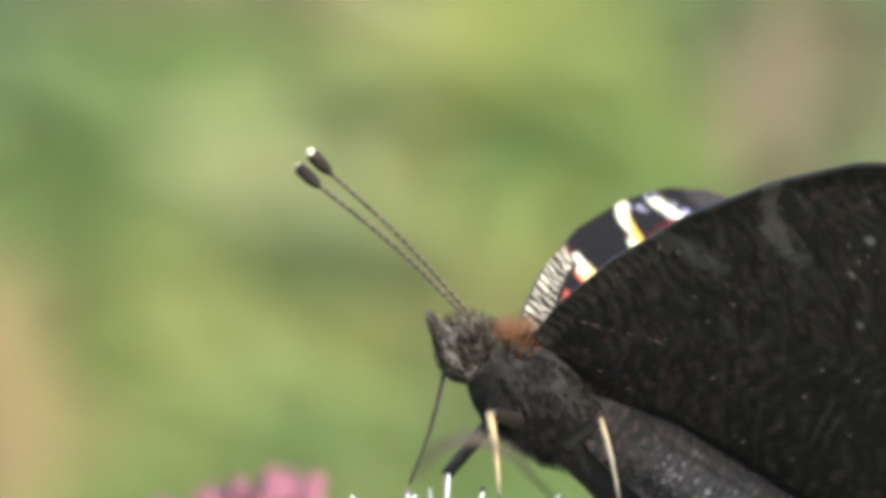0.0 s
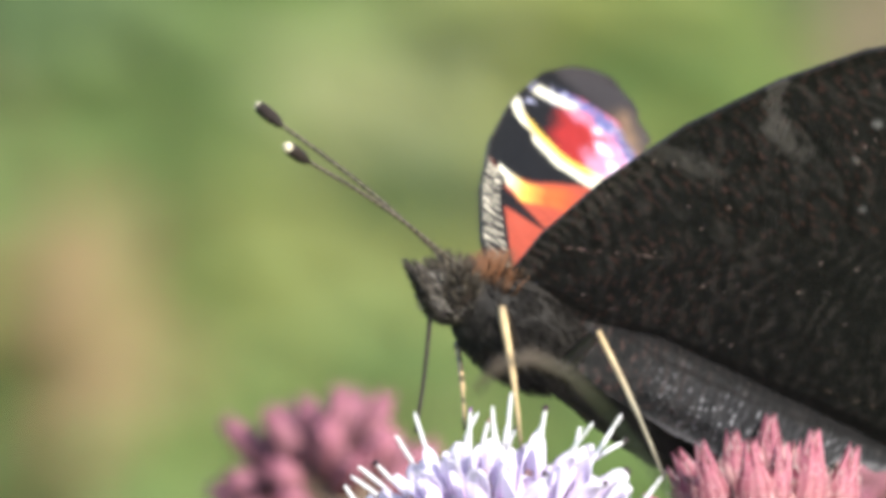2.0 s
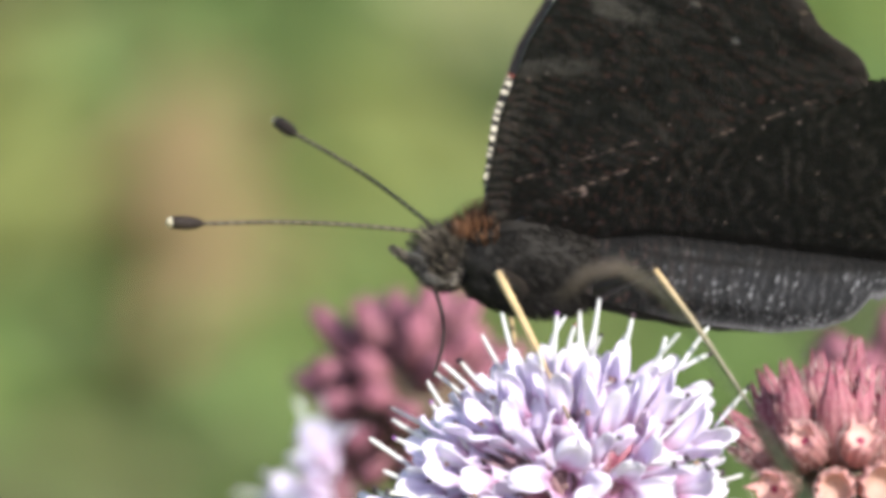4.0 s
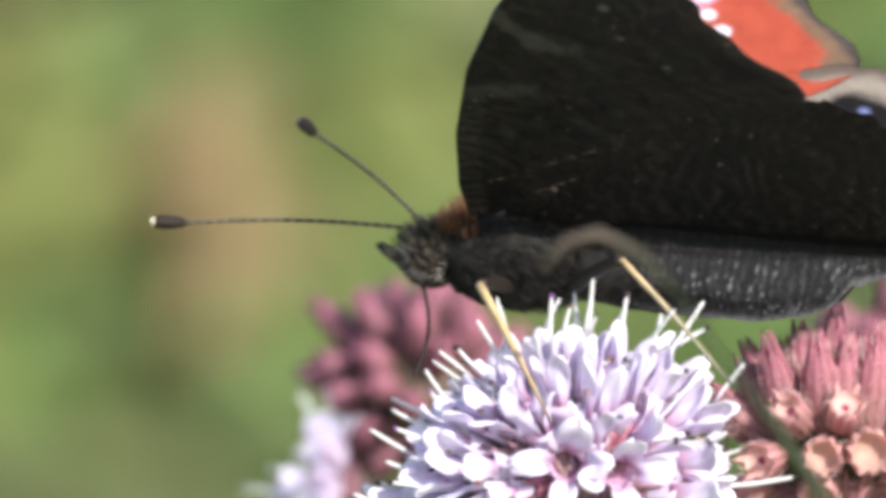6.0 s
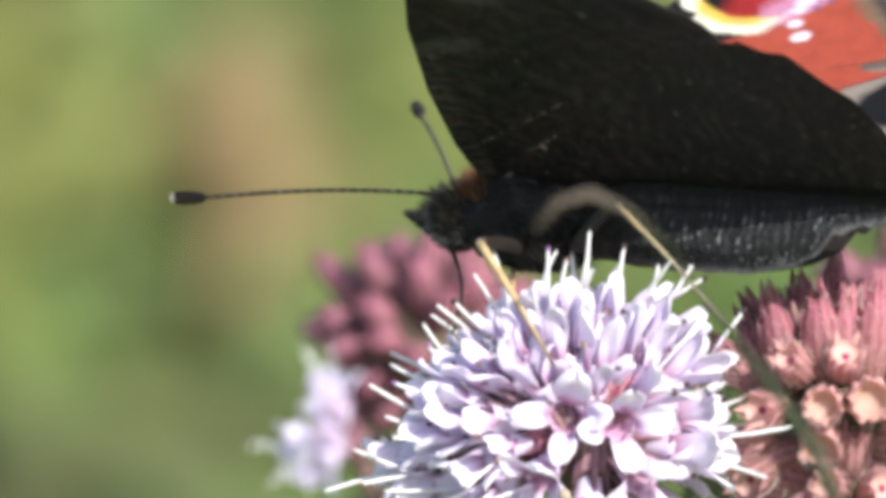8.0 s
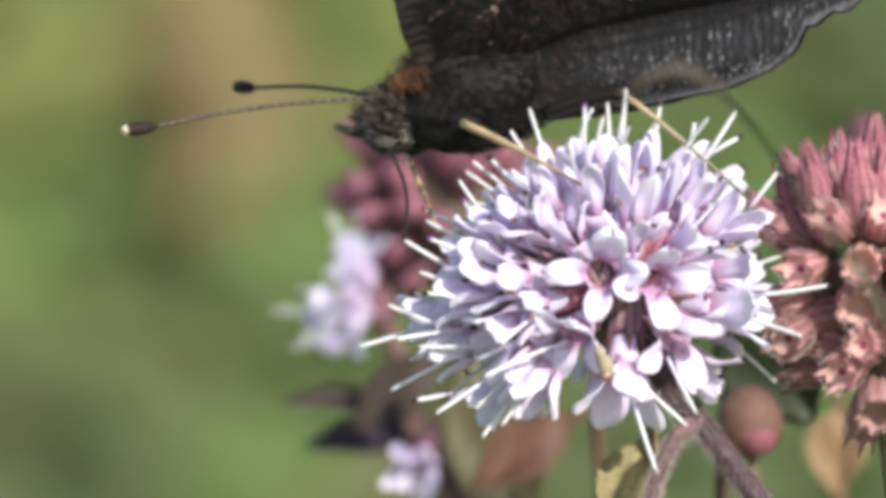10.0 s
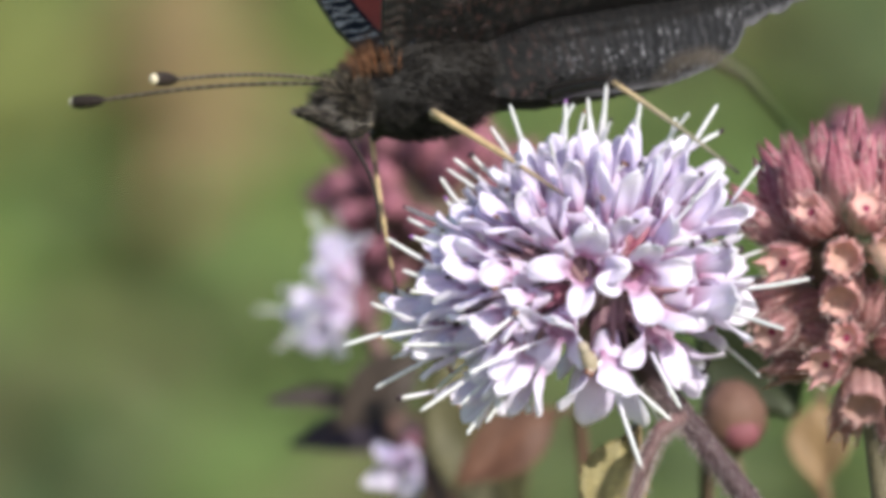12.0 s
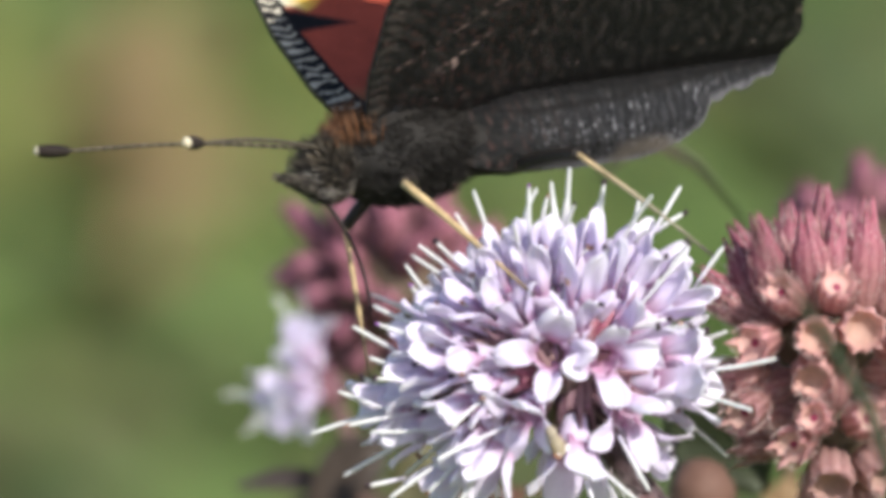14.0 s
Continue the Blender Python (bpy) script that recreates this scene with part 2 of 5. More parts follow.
def corolla_shape(rng, mouth=0.92):
    """A funnel that opens towards +z, deep pink in the throat, pale lilac outside."""
    shape = Shape()
    n, sides = 9, 14
    verts, cols, faces = [], [], []
    rows = [(i, 0.0) for i in range(n)] + [(i, 0.05) for i in range(n - 1, 5, -1)]
    for i, thick in rows:
        k = i / (n - 1)
        r = 0.36 + (mouth - 0.36) * k ** 1.9 - thick
        for q in range(sides):
            a = 2 * math.pi * q / sides
            streak = 0.3 * max(0.0, math.cos(8 * a))
            verts.append((r * math.cos(a), r * math.sin(a), -1.5 + 3.75 * k))
            cols.append(mixed((0.64, 0.32, 0.5), (0.8, 0.64, 0.78), (k - 0.6) * 2.4 - streak) if thick else mixed((0.74, 0.58, 0.74), LILAC, k * 2))
    for i in range(len(rows) - 1):
        for q in range(sides):
            j = (q + 1) % sides
            faces.append((i * sides + q, i * sides + j, (i + 1) * sides + j, (i + 1) * sides + q))
    faces.append(tuple(range(sides - 1, -1, -1)))
    faces.append(tuple((len(rows) - 1) * sides + q for q in range(sides)))
    shape.add(verts, faces, cols)
    return shape.mesh("floret", PETAL)


# lobes of a floret: length, width, lean at the mouth, further lean to the tip
LOBES = {
    "hood": ((2.7, 3.2), (1.5, 1.9), (2, 12), (10, 40)),
    "star": ((2.3, 2.8), (1.25, 1.6), (10, 26), (56, 92)),
    "slim": ((2.9, 3.7), (1.1, 1.6), (0, 8), (0, 24)),
    "side": ((2.7, 3.4), (1.1, 1.5), (2, 14), (12, 52)),
    "tongue": ((3.1, 3.7), (1.5, 1.9), (4, 14), (16, 44)),
}


def petal_shape(rng, kind):
    """One lobe of a floret, leaning out along +x from the tube's mouth, with a real thickness and a curled rim."""
    shape = Shape()
    length, width, base, flare = (rng.uniform(*span) for span in LOBES[kind])
    skew, wave, tint = rng.uniform(-0.35, 0.35), rng.uniform(0, 6), rng.uniform(0.0, 0.75)
    notched = kind == "hood"
    cup, curl = rng.uniform(-0.1, 0.22), rng.uniform(-25, 50) if kind == "star" else rng.uniform(-10, 30)
    nu, nv = 16, 11
    front, back, cf = [], [], []
    x, z = 0.72, 1.95
    for i in range(nu):
        k = i / (nu - 1)
        lean = radians(base + flare * k ** 1.2 + curl * max(0.0, k - 0.6) ** 2 * 5)
        if i:
            x, z = x + math.sin(lean) * length / (nu - 1), z + math.cos(lean) * length / (nu - 1)
        # narrow claw, widest past the middle, blunt round tip
        w = width * 0.5 * (1 + 0.05 * math.sin(11 * k + wave)) * (0.62 + 0.38 * math.sin(math.pi * 0.5 * min(1, k * 1.6)) ** 2) * math.sqrt(max(0.03, 1 - max(0, (k - 0.6) / 0.4) ** 2.4))
        for j in range(nv):
            q = 2 * j / (nv - 1) - 1
            notch = 0.45 * (1 - abs(q)) ** 1.5 * max(0, k - 0.7) * 3.3 * notched
            bow = (cup + 0.25 * (1 - k)) * q * q * w + 0.09 * math.sin(7 * k + 3 * q + wave) + 0.08 * k * math.sin(6 * q + wave + 4 * k) - 0.05 * math.exp(-(q / 0.22) ** 2) * (1 - k)
            px, pz = x - bow * math.cos(lean) - notch * math.sin(lean), z + bow * math.sin(lean) - notch * math.cos(lean)
            py = q * w + skew * k * k
            front.append(Vector((px, py, pz)))
            back.append(Vector((px + 0.07 * math.cos(lean), py * 0.985, pz - 0.07 * math.sin(lean))))
            vein = tint + 0.8 * max(0.0, math.cos(7.5 * q)) ** 2 * max(0.0, 0.9 - k)
            cf.append(mixed(mixed(THROAT, LILAC, k * 2.7 - 0.05), WHITE_LILAC, (k - 0.2) * 1.7 - vein))
    n = nu * nv
    faces = []
    for i in range(nu - 1):
        for j in range(nv - 1):
            q = (i * nv + j, (i + 1) * nv + j, (i + 1) * nv + j + 1, i * nv + j + 1)
            faces += [q, tuple(n + t for t in reversed(q))]
    rim = [i * nv for i in range(nu)] + [(nu - 1) * nv + j for j in range(1, nv)] + [i * nv + nv - 1 for i in range(nu - 2, -1, -1)] + list(range(nv - 2, -1, -1))
    for p, q in zip(rim, rim[1:]):
        faces.append((p, n + p, n + q, q))
    shape.add(front + back, faces, cf + cf)
    return shape.mesh("petal", PETAL)


def stamen_shape(rng, tip, split=False, length=0.0):
    """A flattened thread along z with a blunt pale end or a small dark two-lobed anther."""
    shape = Shape()
    length = length or rng.uniform(4.6, 7.2)
    sway, droop = rng.uniform(0.0, 0.9), rng.uniform(-0.35, 0.35)
    rows = [(k, r, mixed(LILAC, (0.8, 0.79, 0.78), k * 1.6)) for k, r in ((0, 0.08), (0.2, 0.09), (0.45, 0.115), (0.7, 0.12), (0.9, 0.105), (0.97, 0.09), (1.0, 0.04))]
    shape.tube([(sway * k * k * 1.3, droop * k * k, length * k) for k, _, _ in rows], [r for _, r, _ in rows], [c for _, _, c in rows], 7)
    end = Vector((sway * 1.3, droop, length))
    if split:
        for s in (-1, 1):
            shape.ball(end + Vector((0.1 * s, 0.05 * s, 0.03)), (0.11, 0.13, 0.17), tip, 6, 8, 0.2)
    elif tip:
        shape.ball(end, (0.1, 0.1, 0.13), tip, 6, 8, 0.2)
    return shape.mesh("stamen", STAMEN)


def fuzz_shape(rng, points, radius, count, length, colors, drift=(0, 0, 0), fat=0.025):
    """Fine hairs that stand off a bent rod through points."""
    shape = Shape()
    for _ in range(count):
        k = rng.randrange(len(points) - 1)
        a, b = Vector(points[k]), Vector(points[k + 1])
        p, way = a.lerp(b, rng.random()), (b - a).normalized()
        w = Vector([rng.gauss(0, 1) for _ in range(3)])
        w = (w - way * w.dot(way)).normalized()
        q = p + w * radius
        tip = q + (w + Vector(drift) + Vector([rng.gauss(0, 0.25) for _ in range(3)])) * length * rng.uniform(0.5, 1.2)
        shape.tube([q, tip], [fat, fat * 0.3], mixed(colors[0], colors[1], rng.random()), 3)
    return shape


def calyx_shape(rng, length, radius, base, tip, inner, name, mat, shut=0.0, teeth=0.3, depth=0.45, pit=None):
    """A ribbed tube with five pointed teeth and a hollow mouth."""
    shape = Shape()
    sides, verts, cols, faces = 20, [], [], []
    prof = [(0, 0.35), (0.12, 0.7), (0.4, 0.95), (0.7, 1.0 - 0.08 * shut), (0.85, 1.0 - 0.25 * shut), (1.0, 0.95 - 0.5 * shut)]
    for k, r in prof:
        for s in range(sides):
            a = 2 * math.pi * s / sides
            rib = 1 + 0.1 * math.cos(a * 10)
            z = length * k
            if k == 1.0:
                z += length * (teeth - 0.12 * shut) * max(0, math.cos(a * 5)) ** 1.5
                r2 = r * (1 + 0.12 * math.cos(a * 5))
            else:
                r2 = r
            verts.append((radius * r2 * rib * math.cos(a), radius * r2 * rib * math.sin(a), z))
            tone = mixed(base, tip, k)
            # shading between the ribs is put into the colour: lighter ribs, darker grooves
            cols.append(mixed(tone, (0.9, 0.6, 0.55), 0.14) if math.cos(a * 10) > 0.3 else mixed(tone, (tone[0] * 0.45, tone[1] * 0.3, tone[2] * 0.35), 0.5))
    rows = len(prof)
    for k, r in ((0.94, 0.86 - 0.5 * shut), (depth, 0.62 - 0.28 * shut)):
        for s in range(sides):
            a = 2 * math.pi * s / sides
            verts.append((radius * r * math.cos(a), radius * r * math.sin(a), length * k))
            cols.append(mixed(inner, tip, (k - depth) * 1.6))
    for i in range(rows + 1):
        for s in range(sides):
            t = (s + 1) % sides
            faces.append((i * sides + s, i * sides + t, (i + 1) * sides + t, (i + 1) * sides + s))
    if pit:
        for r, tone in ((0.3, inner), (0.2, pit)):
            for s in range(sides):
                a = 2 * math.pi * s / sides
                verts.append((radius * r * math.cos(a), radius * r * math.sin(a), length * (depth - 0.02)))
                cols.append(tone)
        for i in (rows + 1, rows + 2):
            for s in range(sides):
                t = (s + 1) % sides
                faces.append((i * sides + s, i * sides + t, (i + 1) * sides + t, (i + 1) * sides + s))
    faces.append(tuple(range(len(verts) - sides, len(verts))))
    faces.append(tuple(range(sides - 1, -1, -1)))
    shape.add(verts, faces, cols)
    return shape.mesh(name, mat)


def calyx_hair(rng, length, radius, tint, count, shut=0.0):
    """Short pale hairs that lie along a calyx."""
    shape = Shape()
    for _ in range(count):
        a, k = rng.uniform(0, 6.283), rng.uniform(0.08, 1.1)
        r = radius * (smooth_curve(((0, 0.4), (0.12, 0.72), (0.4, 0.98), (0.7, 1.02 - 0.08 * shut), (1.0, 1.0 - 0.5 * shut), (1.1, 1.0 - 0.6 * shut)), k))
        p = Vector((r * math.cos(a), r * math.sin(a), length * k))
        q = p + Vector((math.cos(a) * 0.6, math.sin(a) * 0.6, rng.uniform(0.5, 1.8))) * rng.uniform(0.12, 0.36)
        shape.tube([p, q], [0.022, 0.007], mixed(tint, (0.88, 0.76, 0.72), rng.random()), 3)
    return shape.mesh("hair", HAIR)


# florets that show their mouths: place across and up, turn of the hood, size, tilt of the mouth across and up, kind of the lobes
OPEN_FLORETS = [
    (0.5, 0.25, 82, 1.05, 0.0, 0.0, "star"), (3.3, -0.2, 98, 1.05, 0.05, -0.1, "star"), (4.5, -2.9, 112, 1.2, 0.25, -0.2, "star"),
    (1.6, -4.7, 80, 1.15, -0.3, -0.65, "tongue"), (-0.8, -2.8, 60, 1.0, -0.35, -0.5, "star"), (-2.3, -4.6, 70, 1.0, -0.25, -0.8, "slim"),
    (-3.6, 0.0, 105, 1.1, -0.9, 0.0, "side"), (-3.9, -2.4, 120, 1.0, -0.9, -0.3, "side"), (-4.9, 1.1, 100, 1.0, -1.0, 0.3, "slim"), (-2.6, -1.3, 120, 0.9, -0.8, -0.1, "side"),
    (-5.7, -0.9, 150, 1.0, -1.0, 0.0, "slim"), (-6.0, -3.2, 170, 1.0, -1.0, -0.2, "slim"), (-4.4, -5.2, 200, 1.0, -0.7, -0.7, "slim"), (-7.4, -1.9, 170, 1.05, -1.0, 0.0, "side"),
    (-3.6, 2.5, 120, 0.95, -0.8, 0.6, "slim"), (-2.2, 2.6, 100, 1.0, -0.8, 0.5, "side"), (-1.8, 4.0, 110, 0.95, -0.4, 0.9, "slim"),
    (0.2, 3.6, 90, 1.1, -0.1, 1.0, "slim"), (2.2, 3.2, 90, 1.1, 0.0, 1.0, "slim"), (4.2, 3.3, 80, 1.1, 0.15, 1.0, "slim"), (1.2, 4.7, 90, 1.0, 0.0, 1.0, "slim"),
    (3.2, 4.6, 85, 1.0, 0.1, 1.0, "slim"), (5.2, 4.1, 70, 1.0, 0.35, 0.9, "slim"), (6.0, 2.3, 60, 1.05, 0.7, 0.5, "slim"), (4.6, 1.4, 80, 1.0, 0.5, 0.6, "side"),
    (6.6, 0.2, 40, 1.05, 0.9, 0.1, "side"), (6.4, -1.4, 60, 1.1, 0.9, -0.05, "tongue"), (6.5, 3.0, 40, 0.95, 0.8, 0.6, "slim"), (1.9, 1.7, 90, 0.9, 0.0, 0.9, "side"),
    (-0.9, 2.0, 100, 0.9, -0.5, 0.9, "side"), (-0.7, 4.4, 95, 1.0, -0.15, 1.0, "slim"), (-4.9, -0.2, 140, 1.0, -1.0, 0.1, "slim"), (-3.2, -3.7, 100, 0.95, -0.7, -0.6, "slim"),
]


# the stamens that stand out singly: tip across and up, foot across and up, anther
LONG_STAMENS = [
    (-4.6, 7.9, -2.7, 5.4, ""), (-6.2, 6.5, -4.2, 4.5, ""), (-5.5, 6.6, -3.7, 4.6, "dark"), (-7.4, 5.2, -5.4, 2.9, ""), (-7.1, 4.1, -5.6, 2.5, "violet"),
    (-8.7, 2.2, -5.1, 0.8, "violet"), (-10.2, 2, -7.2, 0.4, ""), (-9.3, 0.4, -6.9, -0.5, ""), (-10.6, -3.1, -7.5, -2.7, "brown"), (-9.3, -3.7, -5.4, -3.6, ""),
    (-11, -1.5, -8.4, -2.4, ""), (-6, -4.9, -2.4, -3.7, ""), (-8.4, -7.2, -4.5, -4.6, ""), (-9.7, -6.6, -8, -6.2, "dark"), (-6.2, -8.2, -4.2, -6.2, ""),
    (-1, 9, -0.7, 7.2, ""), (0.4, 8.7, 0.2, 6.9, "brown"), (1.5, 10.2, 1.6, 6.3, ""), (2.9, 8.5, 2.4, 6.6, ""), (3.5, 9.3, 3.2, 6, "dark"),
    (5.5, 8.2, 5.2, 6.9, ""), (7.6, 8.8, 6.3, 6.7, ""), (7.3, 7.5, 6.6, 6.8, "dark"), (9.9, 5.7, 8.7, 4.1, "dark"),
]


def mint_flower():
    rng = random.Random(11)
    head = thing("mint_flower", "round pale lilac mint flower head with long white stamens", "flower", BASE.copy())
    core = Shape()
    core.ball(HEAD, (3.2, 3.2, 3.0), (0.13, 0.1, 0.08), 12, 18, 0.3)
    part("receptacle", core, CALYX_DARK, head, "dark purple-green core between the florets")
    tubes = [corolla_shape(rng, r) for r in (0.86, 0.92, 0.98)]
    lobes = {kind: [petal_shape(rng, kind) for _ in range(10)] for kind in LOBES}
    violet, dark, brown = (0.34, 0.12, 0.42), (0.06, 0.035, 0.045), (0.3, 0.15, 0.1)
    stamens = [stamen_shape(rng, tip, split) for tip, split in ((None, False), (None, False), (violet, False), (dark, True), (None, False), (brown, False), (None, False), (dark, False), (None, False), (brown, True), (None, False), (None, False))]
    short = [stamen_shape(rng, tip, True, n) for tip, n in ((brown, 2.6), (dark, 3.2), ((0.42, 0.26, 0.2), 2.2))]
    calyces = [calyx_shape(rng, 3.4, 0.85, base, tip, (0.1, 0.03, 0.04), "calyx", CALYX_DARK)
               for base, tip in (((0.13, 0.11, 0.08), (0.24, 0.11, 0.15)), ((0.13, 0.1, 0.07), (0.32, 0.08, 0.14)), ((0.14, 0.12, 0.08), (0.22, 0.12, 0.14)), ((0.13, 0.11, 0.08), (0.22, 0.11, 0.15)))]
    spots = []
    for x, z, turn, size, tx, tz, kind in OPEN_FLORETS:
        dx, dz = (x - HEAD.x) / 7.4, (z - HEAD.z) / 7.4
        flat = math.hypot(dx, dz)
        if flat > 0.96:
            dx, dz, flat = dx * 0.96 / flat, dz * 0.96 / flat, 0.96
        out = Vector((dx, -math.sqrt(1 - flat * flat), dz))
        mouth = HEAD + out * 6.5 if z > -1 else HEAD + out * 6.3
        mouth.x, mouth.z = x, z
        spots.append((out, mouth, (out + Vector((tx, -0.35, tz))).normalized() if kind == "star" else (Vector((out.x, out.y * 0.55, out.z)) + Vector((tx, 0, tz)) * 0.7).normalized(), turn, size, kind))
    count = 66
    for i in range(count):
        z = 1 - 2 * (i + 0.5) / count
        a = i * 2.39996
        w = Vector((math.sqrt(1 - z * z) * math.cos(a), math.sqrt(1 - z * z) * math.sin(a), z))
        if z > -0.8 and (w.y > -0.25 or w.z > 0.8) and min((w - o[0]).length for o in spots) > 0.36:
            reach = 6.0 * rng.uniform(0.94, 1.06) * (0.78 if w.z > 0.45 else 1.0)
            spots.append((w, HEAD + w * reach, w, rng.uniform(0, 360), rng.uniform(0.9, 1.05), "slim" if w.z > 0.3 else "side"))
    for out, mouth, w, turn, size, kind in spots:
        m = aim_z(mouth - w * 2.2 * size, w)
        lobe = m.to_3x3().inverted() @ Vector((math.cos(radians(turn)), 0, math.sin(radians(turn))))
        m = m @ pose(0, 0, 0, 0, 0, math.degrees(math.atan2(lobe.y, lobe.x))) @ Matrix.Scale(size, 4)
        flower = part("floret", rng.choice(tubes), PETAL, head, m=m)
        part("calyx", rng.choice(calyces), CALYX_DARK, flower, m=mm_pose(0, 0, -2.6))
        few = 0.88 if out.y < -0.3 else 0.8
        for k in range(4):
            part("petal", rng.choice(lobes["hood" if k == 0 and kind != "slim" else kind]), PETAL, flower, m=pose(0, 0, 0, 0, 0, k * 90 + rng.uniform(-9, 9)))
            if kind != "star" and rng.random() < 0.3:
                part("stamen", rng.choice(short), STAMEN, flower, m=mm_pose(0.3, 0, 1.2, rng.uniform(-9, 9), rng.uniform(4, 16), k * 90 + 45))
            if rng.random() < few:
                continue
            a = k * 90 + rng.uniform(-30, 30)
            part("stamen", rng.choice(stamens), STAMEN, flower, m=mm_pose(0.4 * math.cos(radians(a)), 0.4 * math.sin(radians(a)), 1.6, rng.uniform(-9, 9), rng.uniform(-2, 13), a) @ Matrix.Diagonal((1, 1, 0.92, 1)))
    tips = {"": None, "dark": dark, "violet": violet, "brown": brown}
    for tx, tz, fx, fz, anther in LONG_STAMENS:
        fy = -math.sqrt(max(4.0, 46 - (fx - HEAD.x) ** 2 - (fz - HEAD.z) ** 2)) - 1.6
        tip, foot = Vector((tx, fy * 1.06 - 0.3, tz)), Vector((fx, fy, fz))
        foot -= (tip - foot) * 0.3
        part("stamen", stamen_shape(rng, tips[anther], anther == "dark", (tip - foot).length), STAMEN, head, m=aim_z(foot, tip - foot))
    # long styles that hang from the lowest florets, and one withered floret
    style = stamen_shape(rng, (0.5, 0.4, 0.38), False, 6.2)
    for place, way in (((1.9, -6.6, -5.6), (0.28, -0.15, -1)), ((4.0, -6.2, -4.2), (0.42, 0.1, -0.9)), ((2.6, -6.4, -5.6), (0.6, 0.2, -0.6))):
        part("style", style, STAMEN, head, m=aim_z(place, way) @ Matrix.Diagonal((1, 1, 0.8 if way[0] < 0.3 else 0.55, 1)))
    dry = Shape()
    dry.ball((0, 0, 0), (0.42, 0.4, 0.75), (0.48, 0.4, 0.28), 10, 12, 0.35)
    dry.ball((-0.1, -0.1, 0.7), (0.3, 0.3, 0.42), (0.55, 0.47, 0.36), 8, 10, 0.4)
    part("withered_floret", dry, CALYX_PINK, head, "cream-brown withered floret", m=mm_pose(0.65, -6.9, -4.6, 0, -15, 0))
    stem = Shape()
    pts = [(2, 0, -2), (4, 0.5, -5.5), (5.7, 0.5, -7.6), (9, 1, -12), (13, 3, -18), (16, 10, -60), (18, 30, -330), (18, 60, -480)]
    stem.tube(pts, [0.9, 0.75, 0.62, 0.6, 0.64, 0.9, 1.2, 1.4], (0.06, 0.034, 0.038), 12)
    stalk = part("stem", stem, STEM, head, "hairy purplish stem")
    tagged(part("stem_hair", fuzz_shape(rng, pts[1:5], 0.6, 2400, 0.3, ((0.2, 0.12, 0.13), (0.7, 0.58, 0.58)), (0.1, 0, -1.1), 0.014), HAIR, stalk), kind="stuff")
    twig = Shape()
    twig_pts = [(5.7, 0.3, -7.6), (4.4, -0.3, -8.4), (3.6, -0.5, -10), (3.0, -0.2, -12), (2.6, 3, -20), (6, 30, -200), (10, 60, -480)]
    twig.tube(twig_pts, [0.5, 0.42, 0.36, 0.36, 0.5, 0.9, 1.2], (0.15, 0.085, 0.085), 10)
    branch = part("side_stem", twig, STEM, head, "thin pinkish side stem")
    tagged(part("stem_hair", fuzz_shape(rng, twig_pts[:4], 0.36, 900, 0.36, ((0.45, 0.3, 0.3), (0.8, 0.7, 0.68)), (0, 0, -0.7), 0.016), HAIR, branch), kind="stuff")
    return head


mint_flower()


# ---- faded mint whorls beside and behind ----
def calyx_whorl(name, label, centre, inner, count, meshes, mat, seed, stem_way, hair=None, lift=0.25, placed=(), far_only=False):
    """Calyces round a core; placed: (place of the foot, way, mesh) of those that are seen singly."""
    rng = random.Random(seed)
    whorl = thing(name, label, "flower", BASE @ Matrix.Translation(Vector(centre) * MM), "faded mint whorls")
    core = Shape()
    core.ball((0, 0, 0), (inner, inner, inner), (0.1, 0.07, 0.045), 10, 14, 0.3)
    part("core", core, STEM, whorl)
    spots = [(Vector(p) - Vector(centre), Vector(way), mesh) for p, way, mesh in placed]
    for i in range(count):
        z = 1 - 2 * (i + 0.5) / count
        a = i * 2.39996 + seed
        w = Vector((math.sqrt(1 - z * z) * math.cos(a), math.sqrt(1 - z * z) * math.sin(a), z))
        w = (w + Vector([rng.uniform(-0.14, 0.14) for _ in range(3)])).normalized()
        if far_only and (w.y < -0.3 or w.x < -0.55 and w.z < -0.1):
            continue
        spots.append((w * inner * rng.uniform(0.8, 1.15), w + Vector((0, 0, lift)), rng.choice(meshes)))
    for p, way, mesh in spots:
        cup = part("calyx", mesh, mat, whorl, m=aim_z(p, way.normalized(), rng.uniform(0, 72)))
        if hair:
            tagged(part("hair", hair[mesh], HAIR, cup), kind="stuff")
    stem = Shape()
    way = Vector(stem_way)
    pts = [(0, 0, 2), (0, 0, -1)] + [tuple(way * k) for k in (8, 20, 60)] + [(way.x * 60, way.y * 60 + 20, -480 - centre[2])]
    stem.tube(pts, [0.6, 0.7, 0.65, 0.7, 1, 1.4], (0.12, 0.1, 0.06), 8)
    part("stem", stem, STEM, whorl, "green-brown stem")
    return whorl


_r = random.Random(3)
